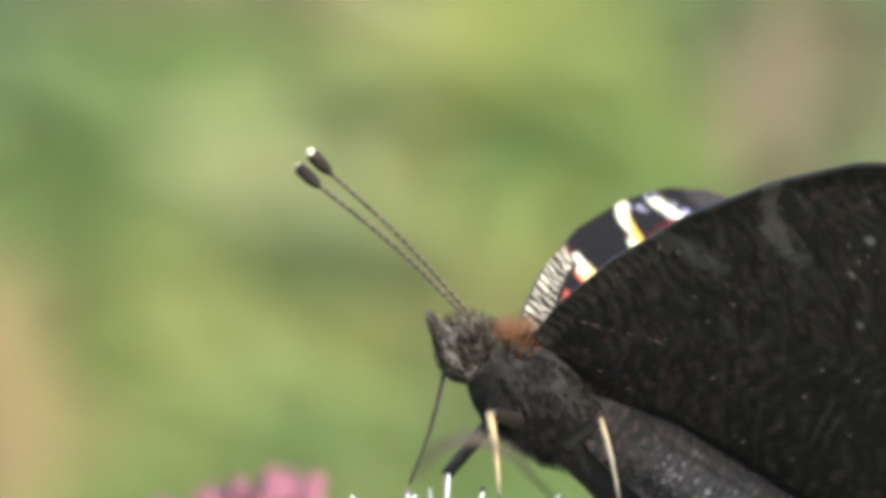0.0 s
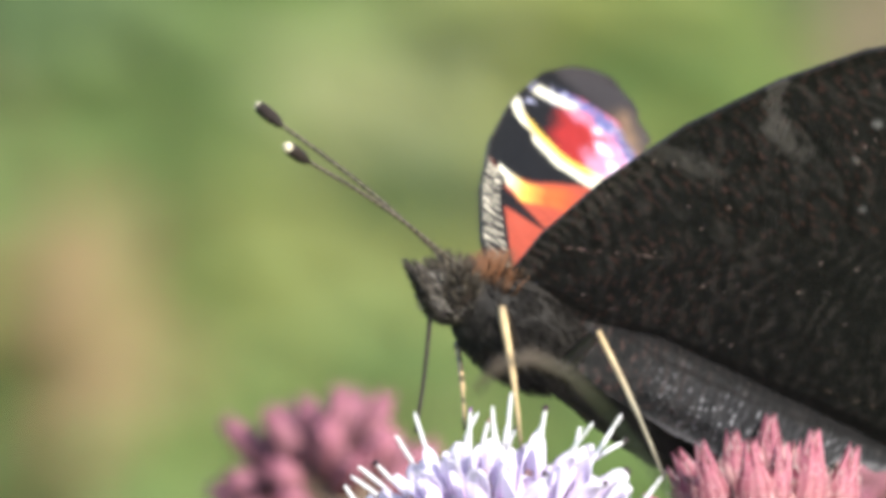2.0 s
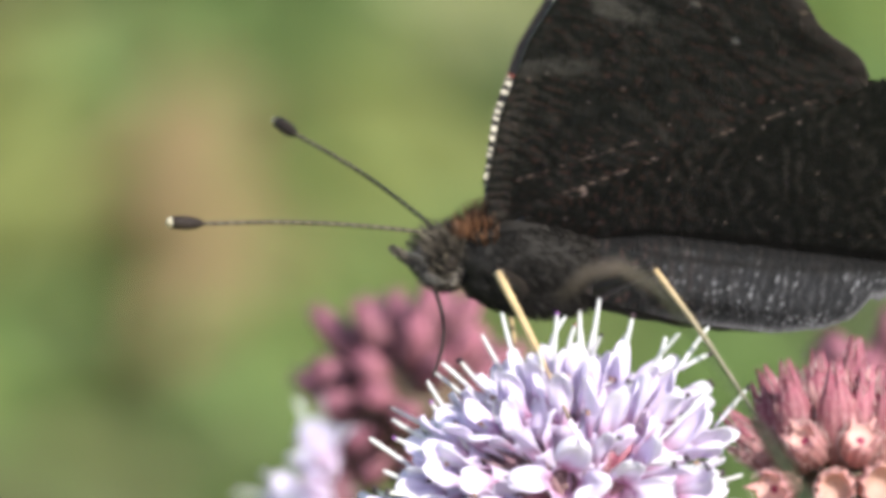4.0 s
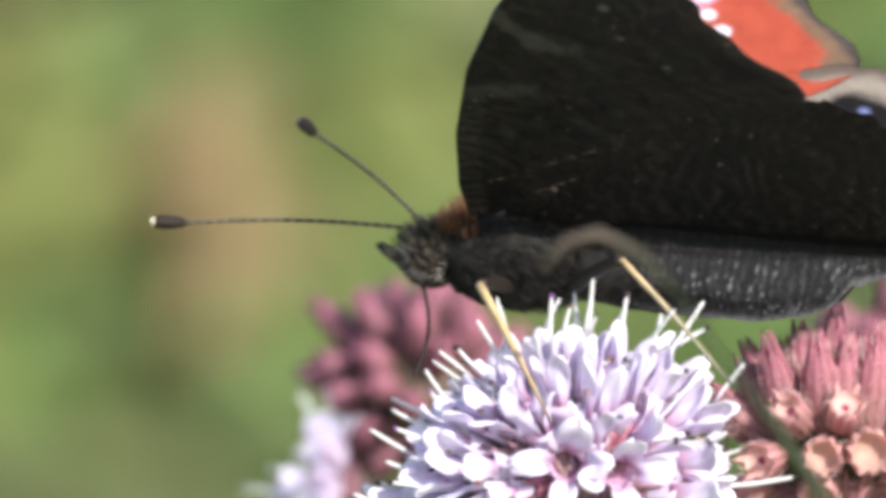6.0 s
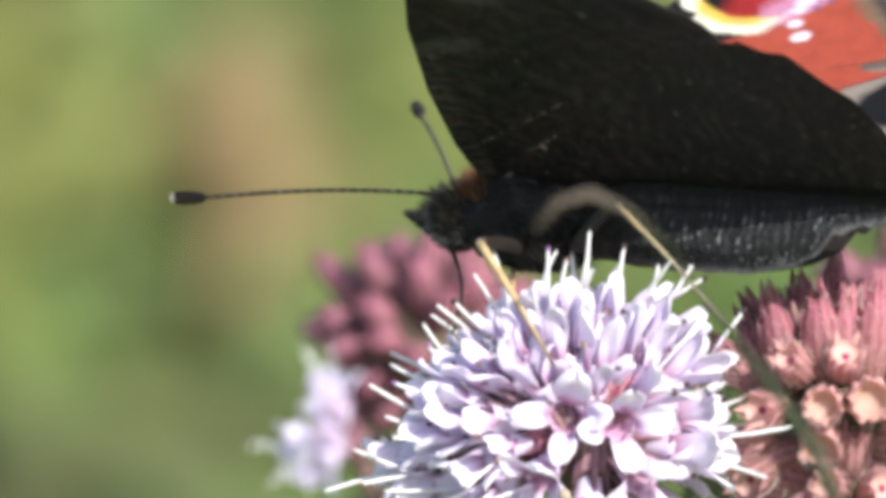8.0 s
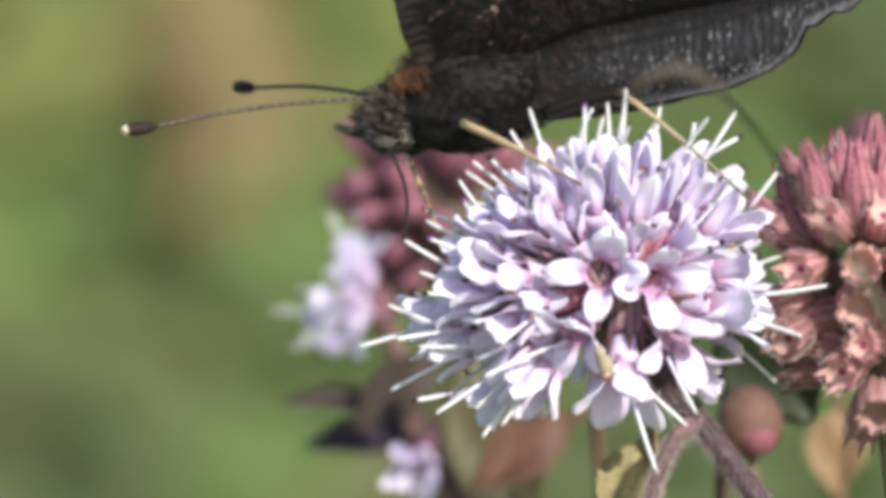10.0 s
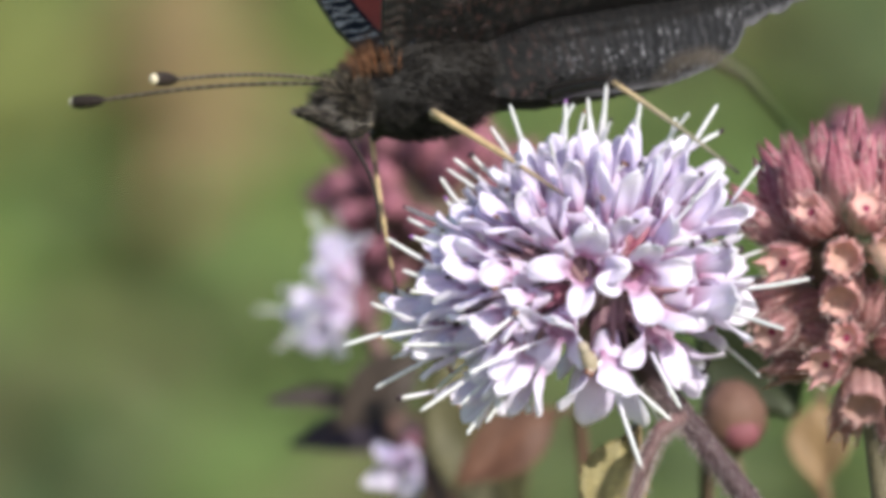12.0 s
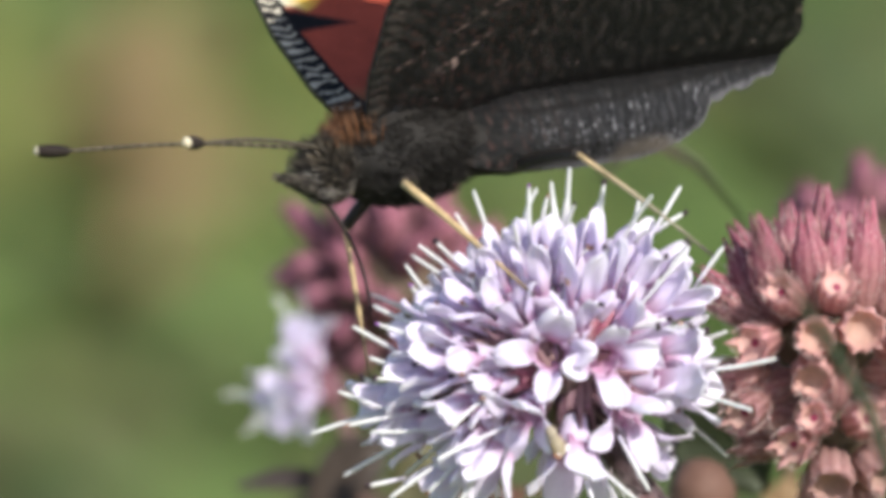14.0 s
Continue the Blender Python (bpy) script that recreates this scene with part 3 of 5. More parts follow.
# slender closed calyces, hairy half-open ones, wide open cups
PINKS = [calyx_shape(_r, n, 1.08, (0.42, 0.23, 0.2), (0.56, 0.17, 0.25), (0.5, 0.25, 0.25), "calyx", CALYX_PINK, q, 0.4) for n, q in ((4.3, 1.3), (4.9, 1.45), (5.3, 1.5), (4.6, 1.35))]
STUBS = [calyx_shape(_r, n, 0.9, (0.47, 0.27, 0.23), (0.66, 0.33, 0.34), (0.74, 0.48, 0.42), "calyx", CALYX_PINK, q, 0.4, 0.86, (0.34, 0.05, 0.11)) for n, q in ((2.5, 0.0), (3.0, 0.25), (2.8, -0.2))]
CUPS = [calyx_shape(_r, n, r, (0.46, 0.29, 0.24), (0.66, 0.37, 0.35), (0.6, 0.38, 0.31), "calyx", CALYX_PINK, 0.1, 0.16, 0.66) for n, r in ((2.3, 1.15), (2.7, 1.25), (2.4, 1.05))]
HAIRS = {}
for _mesh, _n, _q in zip(PINKS + STUBS + CUPS, (4.3, 4.9, 5.3, 4.6, 2.7, 3.2, 3.0, 2.3, 2.7, 2.4), (1.3, 1.45, 1.5, 1.35, 0.2, 0.5, 0.1, 0.1, 0.1, 0.1)):
    HAIRS[_mesh] = calyx_hair(_r, _n, 1.05, (0.66, 0.33, 0.34) if _n > 4 else (0.7, 0.42, 0.4), 420, _q)
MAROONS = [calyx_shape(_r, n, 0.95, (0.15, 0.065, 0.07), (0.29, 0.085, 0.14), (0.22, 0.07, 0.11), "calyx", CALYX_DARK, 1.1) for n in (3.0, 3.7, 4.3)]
# foot of each calyx, the way it points, its mesh
TALL = [
    ((12.7, 0.3, 1.4), (-0.22, -0.2, 1), PINKS[2]), ((12.0, 1.2, 1.5), (-0.42, 0.1, 1), PINKS[0]), ((14.5, -0.2, 1.9), (-0.08, -0.25, 1), PINKS[1]),
    ((15.6, 0.2, 1.9), (0.04, -0.15, 1), PINKS[3]), ((16.9, 0.0, 1.9), (0.1, -0.2, 1), PINKS[2]), ((18.0, 1.0, 1.6), (0.3, 0, 1), PINKS[1]), ((13.7, 2.2, 2.4), (-0.1, 0.2, 1), PINKS[1]),
    ((15.2, 2.0, 2.6), (0, 0.1, 1), PINKS[2]), ((16.4, 2.4, 2.4), (0.1, 0.2, 1), PINKS[0]),
    ((12.2, 0.2, 0.8), (-0.5, -1, -0.15), STUBS[2]), ((12.2, 1.6, 1.4), (-1, -0.2, 0.55), STUBS[1]), ((11.9, 1.6, -0.9), (-1, -0.3, -0.25), STUBS[0]),
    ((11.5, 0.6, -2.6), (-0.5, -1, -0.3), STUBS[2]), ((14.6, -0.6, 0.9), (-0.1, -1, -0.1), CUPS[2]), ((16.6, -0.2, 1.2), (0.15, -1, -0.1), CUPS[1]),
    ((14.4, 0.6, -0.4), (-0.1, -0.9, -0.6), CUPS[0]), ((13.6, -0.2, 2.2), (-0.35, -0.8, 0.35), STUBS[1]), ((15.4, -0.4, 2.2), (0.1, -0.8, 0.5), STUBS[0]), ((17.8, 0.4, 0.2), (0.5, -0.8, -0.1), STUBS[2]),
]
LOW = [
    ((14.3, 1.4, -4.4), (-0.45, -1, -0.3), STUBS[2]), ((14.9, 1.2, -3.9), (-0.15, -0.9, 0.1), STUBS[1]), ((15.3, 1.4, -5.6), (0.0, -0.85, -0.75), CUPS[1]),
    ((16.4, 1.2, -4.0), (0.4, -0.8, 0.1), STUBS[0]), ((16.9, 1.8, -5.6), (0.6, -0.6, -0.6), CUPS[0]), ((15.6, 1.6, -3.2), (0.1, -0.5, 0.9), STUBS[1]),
]
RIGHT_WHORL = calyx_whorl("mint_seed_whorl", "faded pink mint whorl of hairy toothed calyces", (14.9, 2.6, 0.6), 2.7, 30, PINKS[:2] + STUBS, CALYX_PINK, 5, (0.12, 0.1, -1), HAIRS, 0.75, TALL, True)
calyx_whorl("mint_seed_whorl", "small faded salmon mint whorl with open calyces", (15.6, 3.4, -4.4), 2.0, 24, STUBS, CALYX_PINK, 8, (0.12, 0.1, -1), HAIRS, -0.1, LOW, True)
calyx_whorl("mint_bud_whorl", "dark magenta mint bud whorl out of focus", (-8.9, 100, 4.6), 3.4, 40, MAROONS, CALYX_DARK, 9, (0.1, 0.05, -1))
calyx_whorl("mint_bud_whorl", "mauve mint bud whorl far out of focus", (20.0, 100, 5.4), 2.6, 26, MAROONS, CALYX_DARK, 15, (0.1, 0.05, -1))


# ---- leaves, small flowers and a grass blade near the flower head ----
def single_leaf(label, root, way, up, length, width, colour, bend, seed, notch=0.0, name="leaf"):
    """A leaf with a midrib, a toothed rim and a real thickness, on a stalk that goes down to the ground."""
    rng = random.Random(seed)
    ob = thing(name, label, "leaf", BASE @ Matrix.Translation(Vector(root) * MM))
    way, up = Vector(way).normalized(), Vector(up)
    side = way.cross(up).normalized()
    up = side.cross(way).normalized()
    shape = Shape()
    nu, nv, front, back, cols = 19, 9, [], [], []
    for i in range(nu):
        k = i / (nu - 1)
        w = width * 0.5 * math.sin(math.pi * (0.04 + 0.94 * k) ** 0.85) * (1 + notch * (i % 2))
        for j in range(nv):
            s = 2 * j / (nv - 1) - 1
            p = way * length * k + side * s * w + up * (0.22 * w * s * s - length * bend * k * k + 0.05 * width * math.sin(7 * k + 3 * s))
            front.append(p)
            back.append(p - up * 0.1)
            cols.append(mixed(colour, tuple(c * 1.7 for c in colour), 0.6 * (abs(s) < 0.12) + 0.35 * rng.random()))
    n = nu * nv
    faces = []
    for i in range(nu - 1):
        for j in range(nv - 1):
            q = (i * nv + j, (i + 1) * nv + j, (i + 1) * nv + j + 1, i * nv + j + 1)
            faces += [q, tuple(n + t for t in reversed(q))]
    rim = [i * nv for i in range(nu)] + [(nu - 1) * nv + j for j in range(1, nv)] + [i * nv + nv - 1 for i in range(nu - 2, -1, -1)] + list(range(nv - 2, -1, -1))
    for p, q in zip(rim, rim[1:]):
        faces.append((p, n + p, n + q, q))
    shape.add(front + back, faces, cols + cols)
    part("blade", shape, LEAF, ob)
    stalk = Shape()
    stalk.tube([(0, 0, 0), tuple(-way * 2 + Vector((0, 1, -1))), (-way.x * 4, 4, -20), (-way.x * 4, 40, -470 - root[2])], [0.3, 0.35, 0.5, 0.9], mixed(colour, (0.15, 0.08, 0.06), 0.5), 7)
    part("stalk", stalk, STEM, ob)
    return ob


def side_flower(label, centre, way, seed, count, spread=0.8):
    """A few open lilac florets in a tuft."""
    rng = random.Random(seed)
    ob = thing("mint_floret_tuft", label, "flower", BASE @ Matrix.Translation(Vector(centre) * MM))
    tube, petals = corolla_shape(rng), [petal_shape(rng, "hood"), petal_shape(rng, "side"), petal_shape(rng, "star"), petal_shape(rng, "side")]
    cup = calyx_shape(rng, 3.2, 0.9, (0.1, 0.05, 0.06), (0.2, 0.06, 0.1), (0.1, 0.03, 0.05), "calyx", CALYX_DARK)
    thread = [stamen_shape(rng, None), stamen_shape(rng, (0.4, 0.15, 0.5))]
    for _ in range(count):
        w = (Vector(way).normalized() + Vector([rng.uniform(-spread, spread) for _ in range(3)])).normalized()
        flower = part("floret", tube, PETAL, ob, m=aim_z(w * 0.8, w, rng.uniform(0, 360)) @ Matrix.Scale(0.8, 4))
        part("calyx", cup, CALYX_DARK, flower, m=mm_pose(0, 0, -2.6))
        for k in range(4):
            part("petal", petals[k], PETAL, flower, m=pose(0, 0, 0, 0, 0, k * 90))
            if k < 2:
                part("stamen", thread[k], STAMEN, flower, m=mm_pose(0.3, 0, 1.6, rng.uniform(-10, 10), rng.uniform(0, 14), k * 90) @ Matrix.Diagonal((0.6, 0.6, 0.8, 1)))
    stalk = Shape()
    stalk.tube([(0, 0, 0), (1.5, 1, -4), (3, 2, -16), (6, 20, -200), (6, 40, -470 - centre[2])], [0.5, 0.6, 0.7, 0.9, 1.2], (0.14, 0.08, 0.07), 8)
    part("stalk", stalk, STEM, ob, "brown-purple stalk")
    return ob


def grass_blade():
    """A drooping grass blade in front of the flower, straw-coloured at its bent tip."""
    ob = thing("grass_blade", "drooping green grass blade with straw tip, out of focus", "grass", BASE.copy())
    pts = [(-0.5, 9.7), (0.7, 11.1), (2.3, 11.5), (4.2, 10.6), (6.2, 8.5), (8.3, 5.6), (10.7, 2.5), (13.0, -1.0), (15.6, -7.8), (18, -20), (22, -60)]
    straw, green = (0.095, 0.073, 0.052), (0.035, 0.048, 0.018)
    line = [(x, -76 + 0.4 * i, z) for i, (x, z) in enumerate(pts)] + [(26, -66, -250), (28, -64, -560)]
    rad = [0.1, 0.28, 0.32, 0.23, 0.13, 0.12, 0.24, 0.36, 0.4, 0.5, 0.6, 0.8, 1.0]
    tip, blade = Shape(), Shape()
    tip.tube(line[:5], rad[:5], [straw, straw, straw, mixed(straw, green, 0.4), green], 8)
    blade.tube(line[4:], rad[4:], green, 8)
    part("tip", tip, LEAF, ob, "straw-coloured withered tip")
    part("blade", blade, LEAF, ob)
    return ob


def seed_ball():
    ob = thing("mint_bud", "round pinkish green bud out of focus", "bud", BASE @ Matrix.Translation(Vector((8.75, 41.5, -7.9)) * MM))
    shape = Shape()
    shape.ball((0, 0, 0), (1.9, 1.9, 2.05), (0.21, 0.115, 0.085), 24, 30, 0.07)
    part("bud", shape, CALYX_PINK, ob)
    tips = Shape()
    tips.ball((0.4, -1.0, -0.9), (1.15, 0.95, 1.0), (0.28, 0.1, 0.115), 16, 20, 0.08)
    part("bud_tip", tips, CALYX_PINK, ob, "pink bud tip")
    stalk = Shape()
    stalk.tube([(0, 0.5, -1), (0.6, 1, -6), (1, 6, -40), (3, 20, -462)], [0.3, 0.4, 0.6, 0.9], (0.14, 0.12, 0.06), 7)
    part("stalk", stalk, STEM, ob)


def near_plants():
    side_flower("pale lilac mint florets with long stamens, out of focus", (-12.9, 92, -1.2), (-0.85, -0.5, 0.15), 31, 8, 0.6)
    side_flower("drooping lilac mint florets, out of focus", (-9.7, 80, -9.2), (0.15, -1, -0.1), 33, 2)
    single_leaf("dark purple-brown pointed leaf, out of focus", (-11.6, 90, -7.0), (-1, -0.1, 0.08), (0, -0.6, 1), 7, 2.6, (0.05, 0.036, 0.034), 0.05, 41)
    single_leaf("dusky violet leaf, out of focus", (-10, 95, -8.6), (-1, -0.2, -0.05), (0, -0.9, 0.6), 7.5, 3, (0.045, 0.034, 0.045), 0.1, 42)
    single_leaf("reddish orange withered mint leaf", (-1.6, 70, -7.6), (-0.7, -0.2, -0.5), (0.2, -1, 0.3), 7, 3.6, (0.1, 0.046, 0.028), 0.1, 43, 0.12)
    single_leaf("drying yellow-green leaf with brown rim", (2.6, 3.5, -8.9), (-0.3, -0.3, -1), (0.1, -1, 0), 5.5, 3.6, (0.24, 0.2, 0.09), 0.12, 44, 0.1)
    single_leaf("dark green mint leaf behind the flower head", (8.6, 44, -1.2), (0.42, -0.1, -0.9), (-0.4, -0.9, -0.1), 7.6, 7.4, (0.035, 0.042, 0.02), 0.12, 45, 0.06)
    single_leaf("yellow and orange withered leaf, out of focus", (14.2, 75, -7.4), (-0.05, -0.2, -1), (0, -1, 0.1), 5.0, 3.8, (0.2, 0.125, 0.06), 0.1, 46)
    single_leaf("brown-green leaf under the bud whorl", (-7.4, 80, -4), (0.3, -0.2, -1), (0, -1, 0.1), 12, 6, (0.09, 0.08, 0.035), 0.05, 47, 0.08)
    single_leaf("dark brown withered leaf, out of focus", (-9.6, 88, -4.2), (-0.7, -0.1, -0.6), (0.1, -1, 0.2), 6.5, 3.4, (0.045, 0.032, 0.024), 0.1, 48, 0.1)
    seed_ball()
    return grass_blade()


BLADE = near_plants()


# ---- the butterfly ----
COSTA = [(0, -0.3), (3, -1.3), (8, -2.1), (14, -2.3), (20, -1.6), (25, -0.3), (28, 1.3), (29.4, 2.7), (30, 3.9)]
TRAIL = [(0, 0.4), (4, 4.4), (10, 9.8), (15, 14.4), (16.8, 15.6), (17.8, 15.8), (19.3, 13.8), (21.4, 10.8), (23.5, 9.0), (25.6, 7.3), (27.5, 6.8), (28.7, 6.2), (29.5, 5.2), (30, 4.3)]
BLACK, RED = (0.009, 0.008, 0.008), (0.32, 0.06, 0.034)


def wing_noise(u, v, s):
    return noise.noise(Vector((u * s, v * s, 3.1)))


def band(u, v, centre, half, soft=0.35):
    return min(1, max(0, (half - abs(u - centre)) / soft + 0.5))


BLACK_FROM = [(0, 11.5), (2, 11.9), (3.5, 13.2), (5, 15.3), (6.6, 17.5)]
BAR_TWO = [(0, 19.9), (1, 18.9), (2.3, 18.0), (4.1, 17.4), (6.2, 17.9), (8, 18.6)]
BAR_ONE = [(0.8, 11.5), (2.7, 11.1), (4.0, 12.3), (5.2, 13.6)]


def ramp_step(x, soft=0.35):
    return min(1, max(0, x / soft + 0.5))


def forewing_upper(u, v):
    """Colours of the forewing's upper side; u along the leading edge, v towards the trailing edge."""
    j = 0.3 * wing_noise(u, v, 1.1) + 0.25 * wing_noise(u, v, 3.0)
    d = v - smooth_curve(COSTA, u)
    margin = smooth_curve(TRAIL, u) - v
    edge = min(margin, 30.6 - u) if u > 16.8 else 9
    white, yellow = (0.66, 0.62, 0.48), (0.62, 0.4, 0.07)
    c = mixed(RED, (0.24, 0.11, 0.05), (3.6 - u) / 2 + j)
    c = mixed(c, (0.03, 0.02, 0.015), 2.2 - u)
    # black marks and pale bars that run in from the leading edge
    c = mixed(c, BLACK, ramp_step((4.8 - d) * 0.32 - abs(u - 9.3 + 0.1 * d) + j * 0.4) * (d > 1.0))
    black_to = smooth_curve(BAR_TWO, d)
    if d < 7:
        c = mixed(c, BLACK, ramp_step(u - smooth_curve(BLACK_FROM, d) + j * 0.4) * ramp_step(black_to - u) * ramp_step(6.6 - d))
    if d < 6.2:
        tint = mixed(mixed(white, yellow, (d - 1.4) / 1.2), (0.46, 0.09, 0.025), (d - 2.6) / 1.5)
        c = mixed(c, tint, ramp_step(0.62 + 0.14 * d - abs(u - smooth_curve(BAR_ONE, d)) + j * 0.5) * ramp_step(5.6 - d, 1.2) * (d > 0.8))
    if u > 18.5 - 0.2 * d or (u > 16.5 and d > 2):
        inner = u - black_to
        ring = math.hypot(u - 20.2, (d - 4.2) * 1.1)
        if inner > -0.6 and d < 9.5:
            # the eyespot: wine-red heart, black towards the edge, pink and blue-violet outwards
            spot = mixed((0.26, 0.02, 0.018), BLACK, ramp_step(2.7 - d - 0.15 * (u - 20.8) + j, 1.0))
            spot = mixed(spot, (0.46, 0.2, 0.29), ramp_step(d - 5.2 + 1.6 * j + 0.12 * (u - 21), 0.9))
            spot = mixed(spot, (0.5, 0.14, 0.2), ramp_step(u - 23.0 - 0.2 * (d - 3) + 1.5 * j, 0.7) * ramp_step(d - 2.6, 0.8))
            spot = mixed(spot, (0.1, 0.105, 0.24), ramp_step(0.7 - abs(ring - 4.9) + 2.4 * j, 0.5) * ramp_step(d - 1.6, 1.0))
            spot = mixed(spot, (0.4, 0.4, 0.55), ramp_step(3.2 * wing_noise(u, v, 2.6) - 1.0, 0.4) * ramp_step(1.0 - abs(ring - 4.7), 0.5))
            spot = mixed(spot, BLACK, ramp_step(ring - 5.7 + j, 0.5))
            for pu, pd, r in ((22.0, 5.6, 0.5), (21.0, 6.9, 0.55), (19.9, 7.2, 0.45), (23.4, 4.6, 0.3)):
                spot = mixed(spot, (0.68, 0.55, 0.64), ramp_step(r - math.hypot(u - pu, d - pd) + j * 0.9, 0.4))
            c = mixed(c, spot, ramp_step(inner, 0.5) * ramp_step(8.2 - d - 0.25 * abs(u - 21.5) + j, 0.7))
        tint = mixed(white, yellow, ramp_step(u - black_to - 0.05, 0.5) * ramp_step(d - 1.0, 1.0) * ramp_step(6.2 - d, 1.0))
        c = mixed(c, tint, ramp_step(0.68 + 0.05 * d - abs(u - black_to) + j * 0.5) * ramp_step(6.9 - d, 0.8) * (d > 0.15))
        c = mixed(c, white, ramp_step(0.6 - abs(u - 22.7 - 0.55 * d) + j * 0.6) * ramp_step(2.7 - d, 0.8) * (d > 0.4))
    for pu, pd, r in ((17.6, 9.3, 0.55), (18.7, 8.0, 0.42)):
        c = mixed(c, (0.68, 0.62, 0.68), ramp_step(r - math.hypot(u - pu, d - pd) + j * 0.3, 0.3))
    if u > 16.8:
        c = mixed(c, (0.15, 0.095, 0.06), ramp_step(2.3 - edge + 1.5 * j, 1.2))
        c = mixed(c, (0.06, 0.048, 0.042), ramp_step(0.9 - edge + 1.5 * j, 0.8))
        c = mixed(c, (0.035, 0.03, 0.03), ramp_step(u - 26.2 + j, 1.0) * ramp_step(4.0 - d, 1.2))
    band_in = 2.1 - 0.09 * u
    if d < band_in and u < 11.5:
        stripe = math.sin(u * 8.4 + 4 * wing_noise(u, v, 1.3) - d * 2.4)
        c = mixed(BLACK, (0.58, 0.52, 0.4), ramp_step(stripe - 0.5, 0.3) * (0.6 + 0.04 * u))
    elif d < band_in + 0.3 and u < 11.3:
        c = BLACK
    return c


VEIN_ENDS = [(28.5, 4.6), (27, 7.6), (24.5, 8.6), (21.5, 11), (18.3, 15.2), (12, 11)]


def vein_at(u, v, ends, root=(0.0, 0.5)):
    """1 on a vein that runs from the wing's root to one of the ends, else 0."""
    best = 9.0
    for eu, ev in ends:
        du, dv = eu - root[0], ev - root[1]
        k = max(0.0, min(1.0, ((u - root[0]) * du + (v - root[1]) * dv) / (du * du + dv * dv)))
        best = min(best, math.hypot(u - root[0] - du * k, v - root[1] - dv * k + 0.5 * math.sin(math.pi * k)))
    return ramp_step(0.1 - best, 0.14)


def forewing_under(u, v):
    """Nearly black, with faint slanting creases, a few rusty and pale scales and two dull pale bands."""
    d = v - smooth_curve(COSTA, u)
    warp = wing_noise(u, v, 0.3) * 9 + wing_noise(u, v, 1.1) * 2.2
    ripple = math.sin(u * 4.6 + v * 1.1 + warp) * 0.5 + 0.5
    blotch = 0.5 + wing_noise(u + 7, v, 0.45)
    c = mixed((0.0085, 0.0088, 0.008), (0.04, 0.035, 0.032), ripple ** 2 * 0.7 * max(0.06, blotch) + 0.35 * wing_noise(u * 1.6, v * 0.7, 1.5))
    # creases drawn by colour alone: their shade is painted on the flat sheet
    crease = abs(wing_noise(u * 1.1 + 0.35 * v + 11, v * 0.35, 0.55))
    c = mixed(c, (0.003, 0.003, 0.0025), 0.9 * ramp_step(0.05 - crease, 0.06))
    # rusty dusting towards the root and along the rear half
    rust = ramp_step(wing_noise(u * 1.7 + 3, v * 0.8, 2.3) - 0.3, 0.25) * ramp_step(0.25 + wing_noise(u, v, 0.35), 0.4)
    c = mixed(c, (0.06, 0.03, 0.025), 0.6 * rust)
    pale = (0.1, 0.09, 0.083)
    j = 0.5 * wing_noise(u, v, 1.2) + 0.3 * wing_noise(u, v, 3.3)
    c = mixed(c, pale, 0.34 * band(u - 0.3 * d, 0, 12.0, 0.6 + j) * min(1, max(0, 4.5 - d + j)))
    c = mixed(c, pale, 0.55 * band(u, 0, smooth_curve(BAR_TWO, d), 0.6 + j) * min(1, max(0, 5.5 - d + j)))
    margin = smooth_curve(TRAIL, u) - v
    if u > 17:
        c = mixed(c, (0.05, 0.04, 0.037), (2.0 - min(margin, 31 - u)) * 0.4 + j)
    for pu, pv in ((22.3, 4.0), (19.7, 5.2), (17.8, 8.0)):
        c = mixed(c, (0.14, 0.135, 0.135), (0.34 - math.hypot(u - pu, v - pv) + 0.3 * j) * 3)
    if d < 1.3 and u < 12:
        c = mixed(c, (0.05, 0.043, 0.037), 0.7 * (math.sin(u * 9 + 5 * wing_noise(u, v, 0.8)) > 0.35))
    vein = vein_at(u, v, VEIN_ENDS)
    c = mixed(c, (0.006, 0.005, 0.0045), 0.8 * vein)
    # glints along the veins, painted as broken pale spots
    c = mixed(c, (0.2, 0.15, 0.12), vein * ramp_step(2 * wing_noise(u, v, 2.2) - 0.85, 0.25) * (v > 4))
    if 3.5 < u < 15:
        line = ramp_step(0.11 - abs(margin - 1.0 - 0.25 * wing_noise(u, 2.0, 0.4)), 0.1) + ramp_step(0.09 - abs(margin - 4.2 + 0.12 * u), 0.1) * (u < 9)
        c = mixed(c, (0.22, 0.15, 0.13), min(1, line) * ramp_step(wing_noise(u * 2.5, v, 1.3) - 0.05, 0.3) * 0.8)
    if noise.noise(Vector((u * 3.7, v * 3.7, 9))) > 0.71:
        c = mixed(c, (0.3, 0.22, 0.2), 0.75)
    c = mixed(c, (0.5, 0.36, 0.26), ramp_step(0.36 - math.hypot((u - 7.9) * 0.8, (v - 11.4) * 0.45) + 0.8 * wing_noise(u, v, 2.6), 0.2) * 0.9)
    c = mixed(c, (0.35, 0.25, 0.22), ramp_step(0.25 - math.hypot(u - 4.0, v - 3.9) + 0.4 * wing_noise(u, v, 2.6), 0.2) * 0.8)
    return c


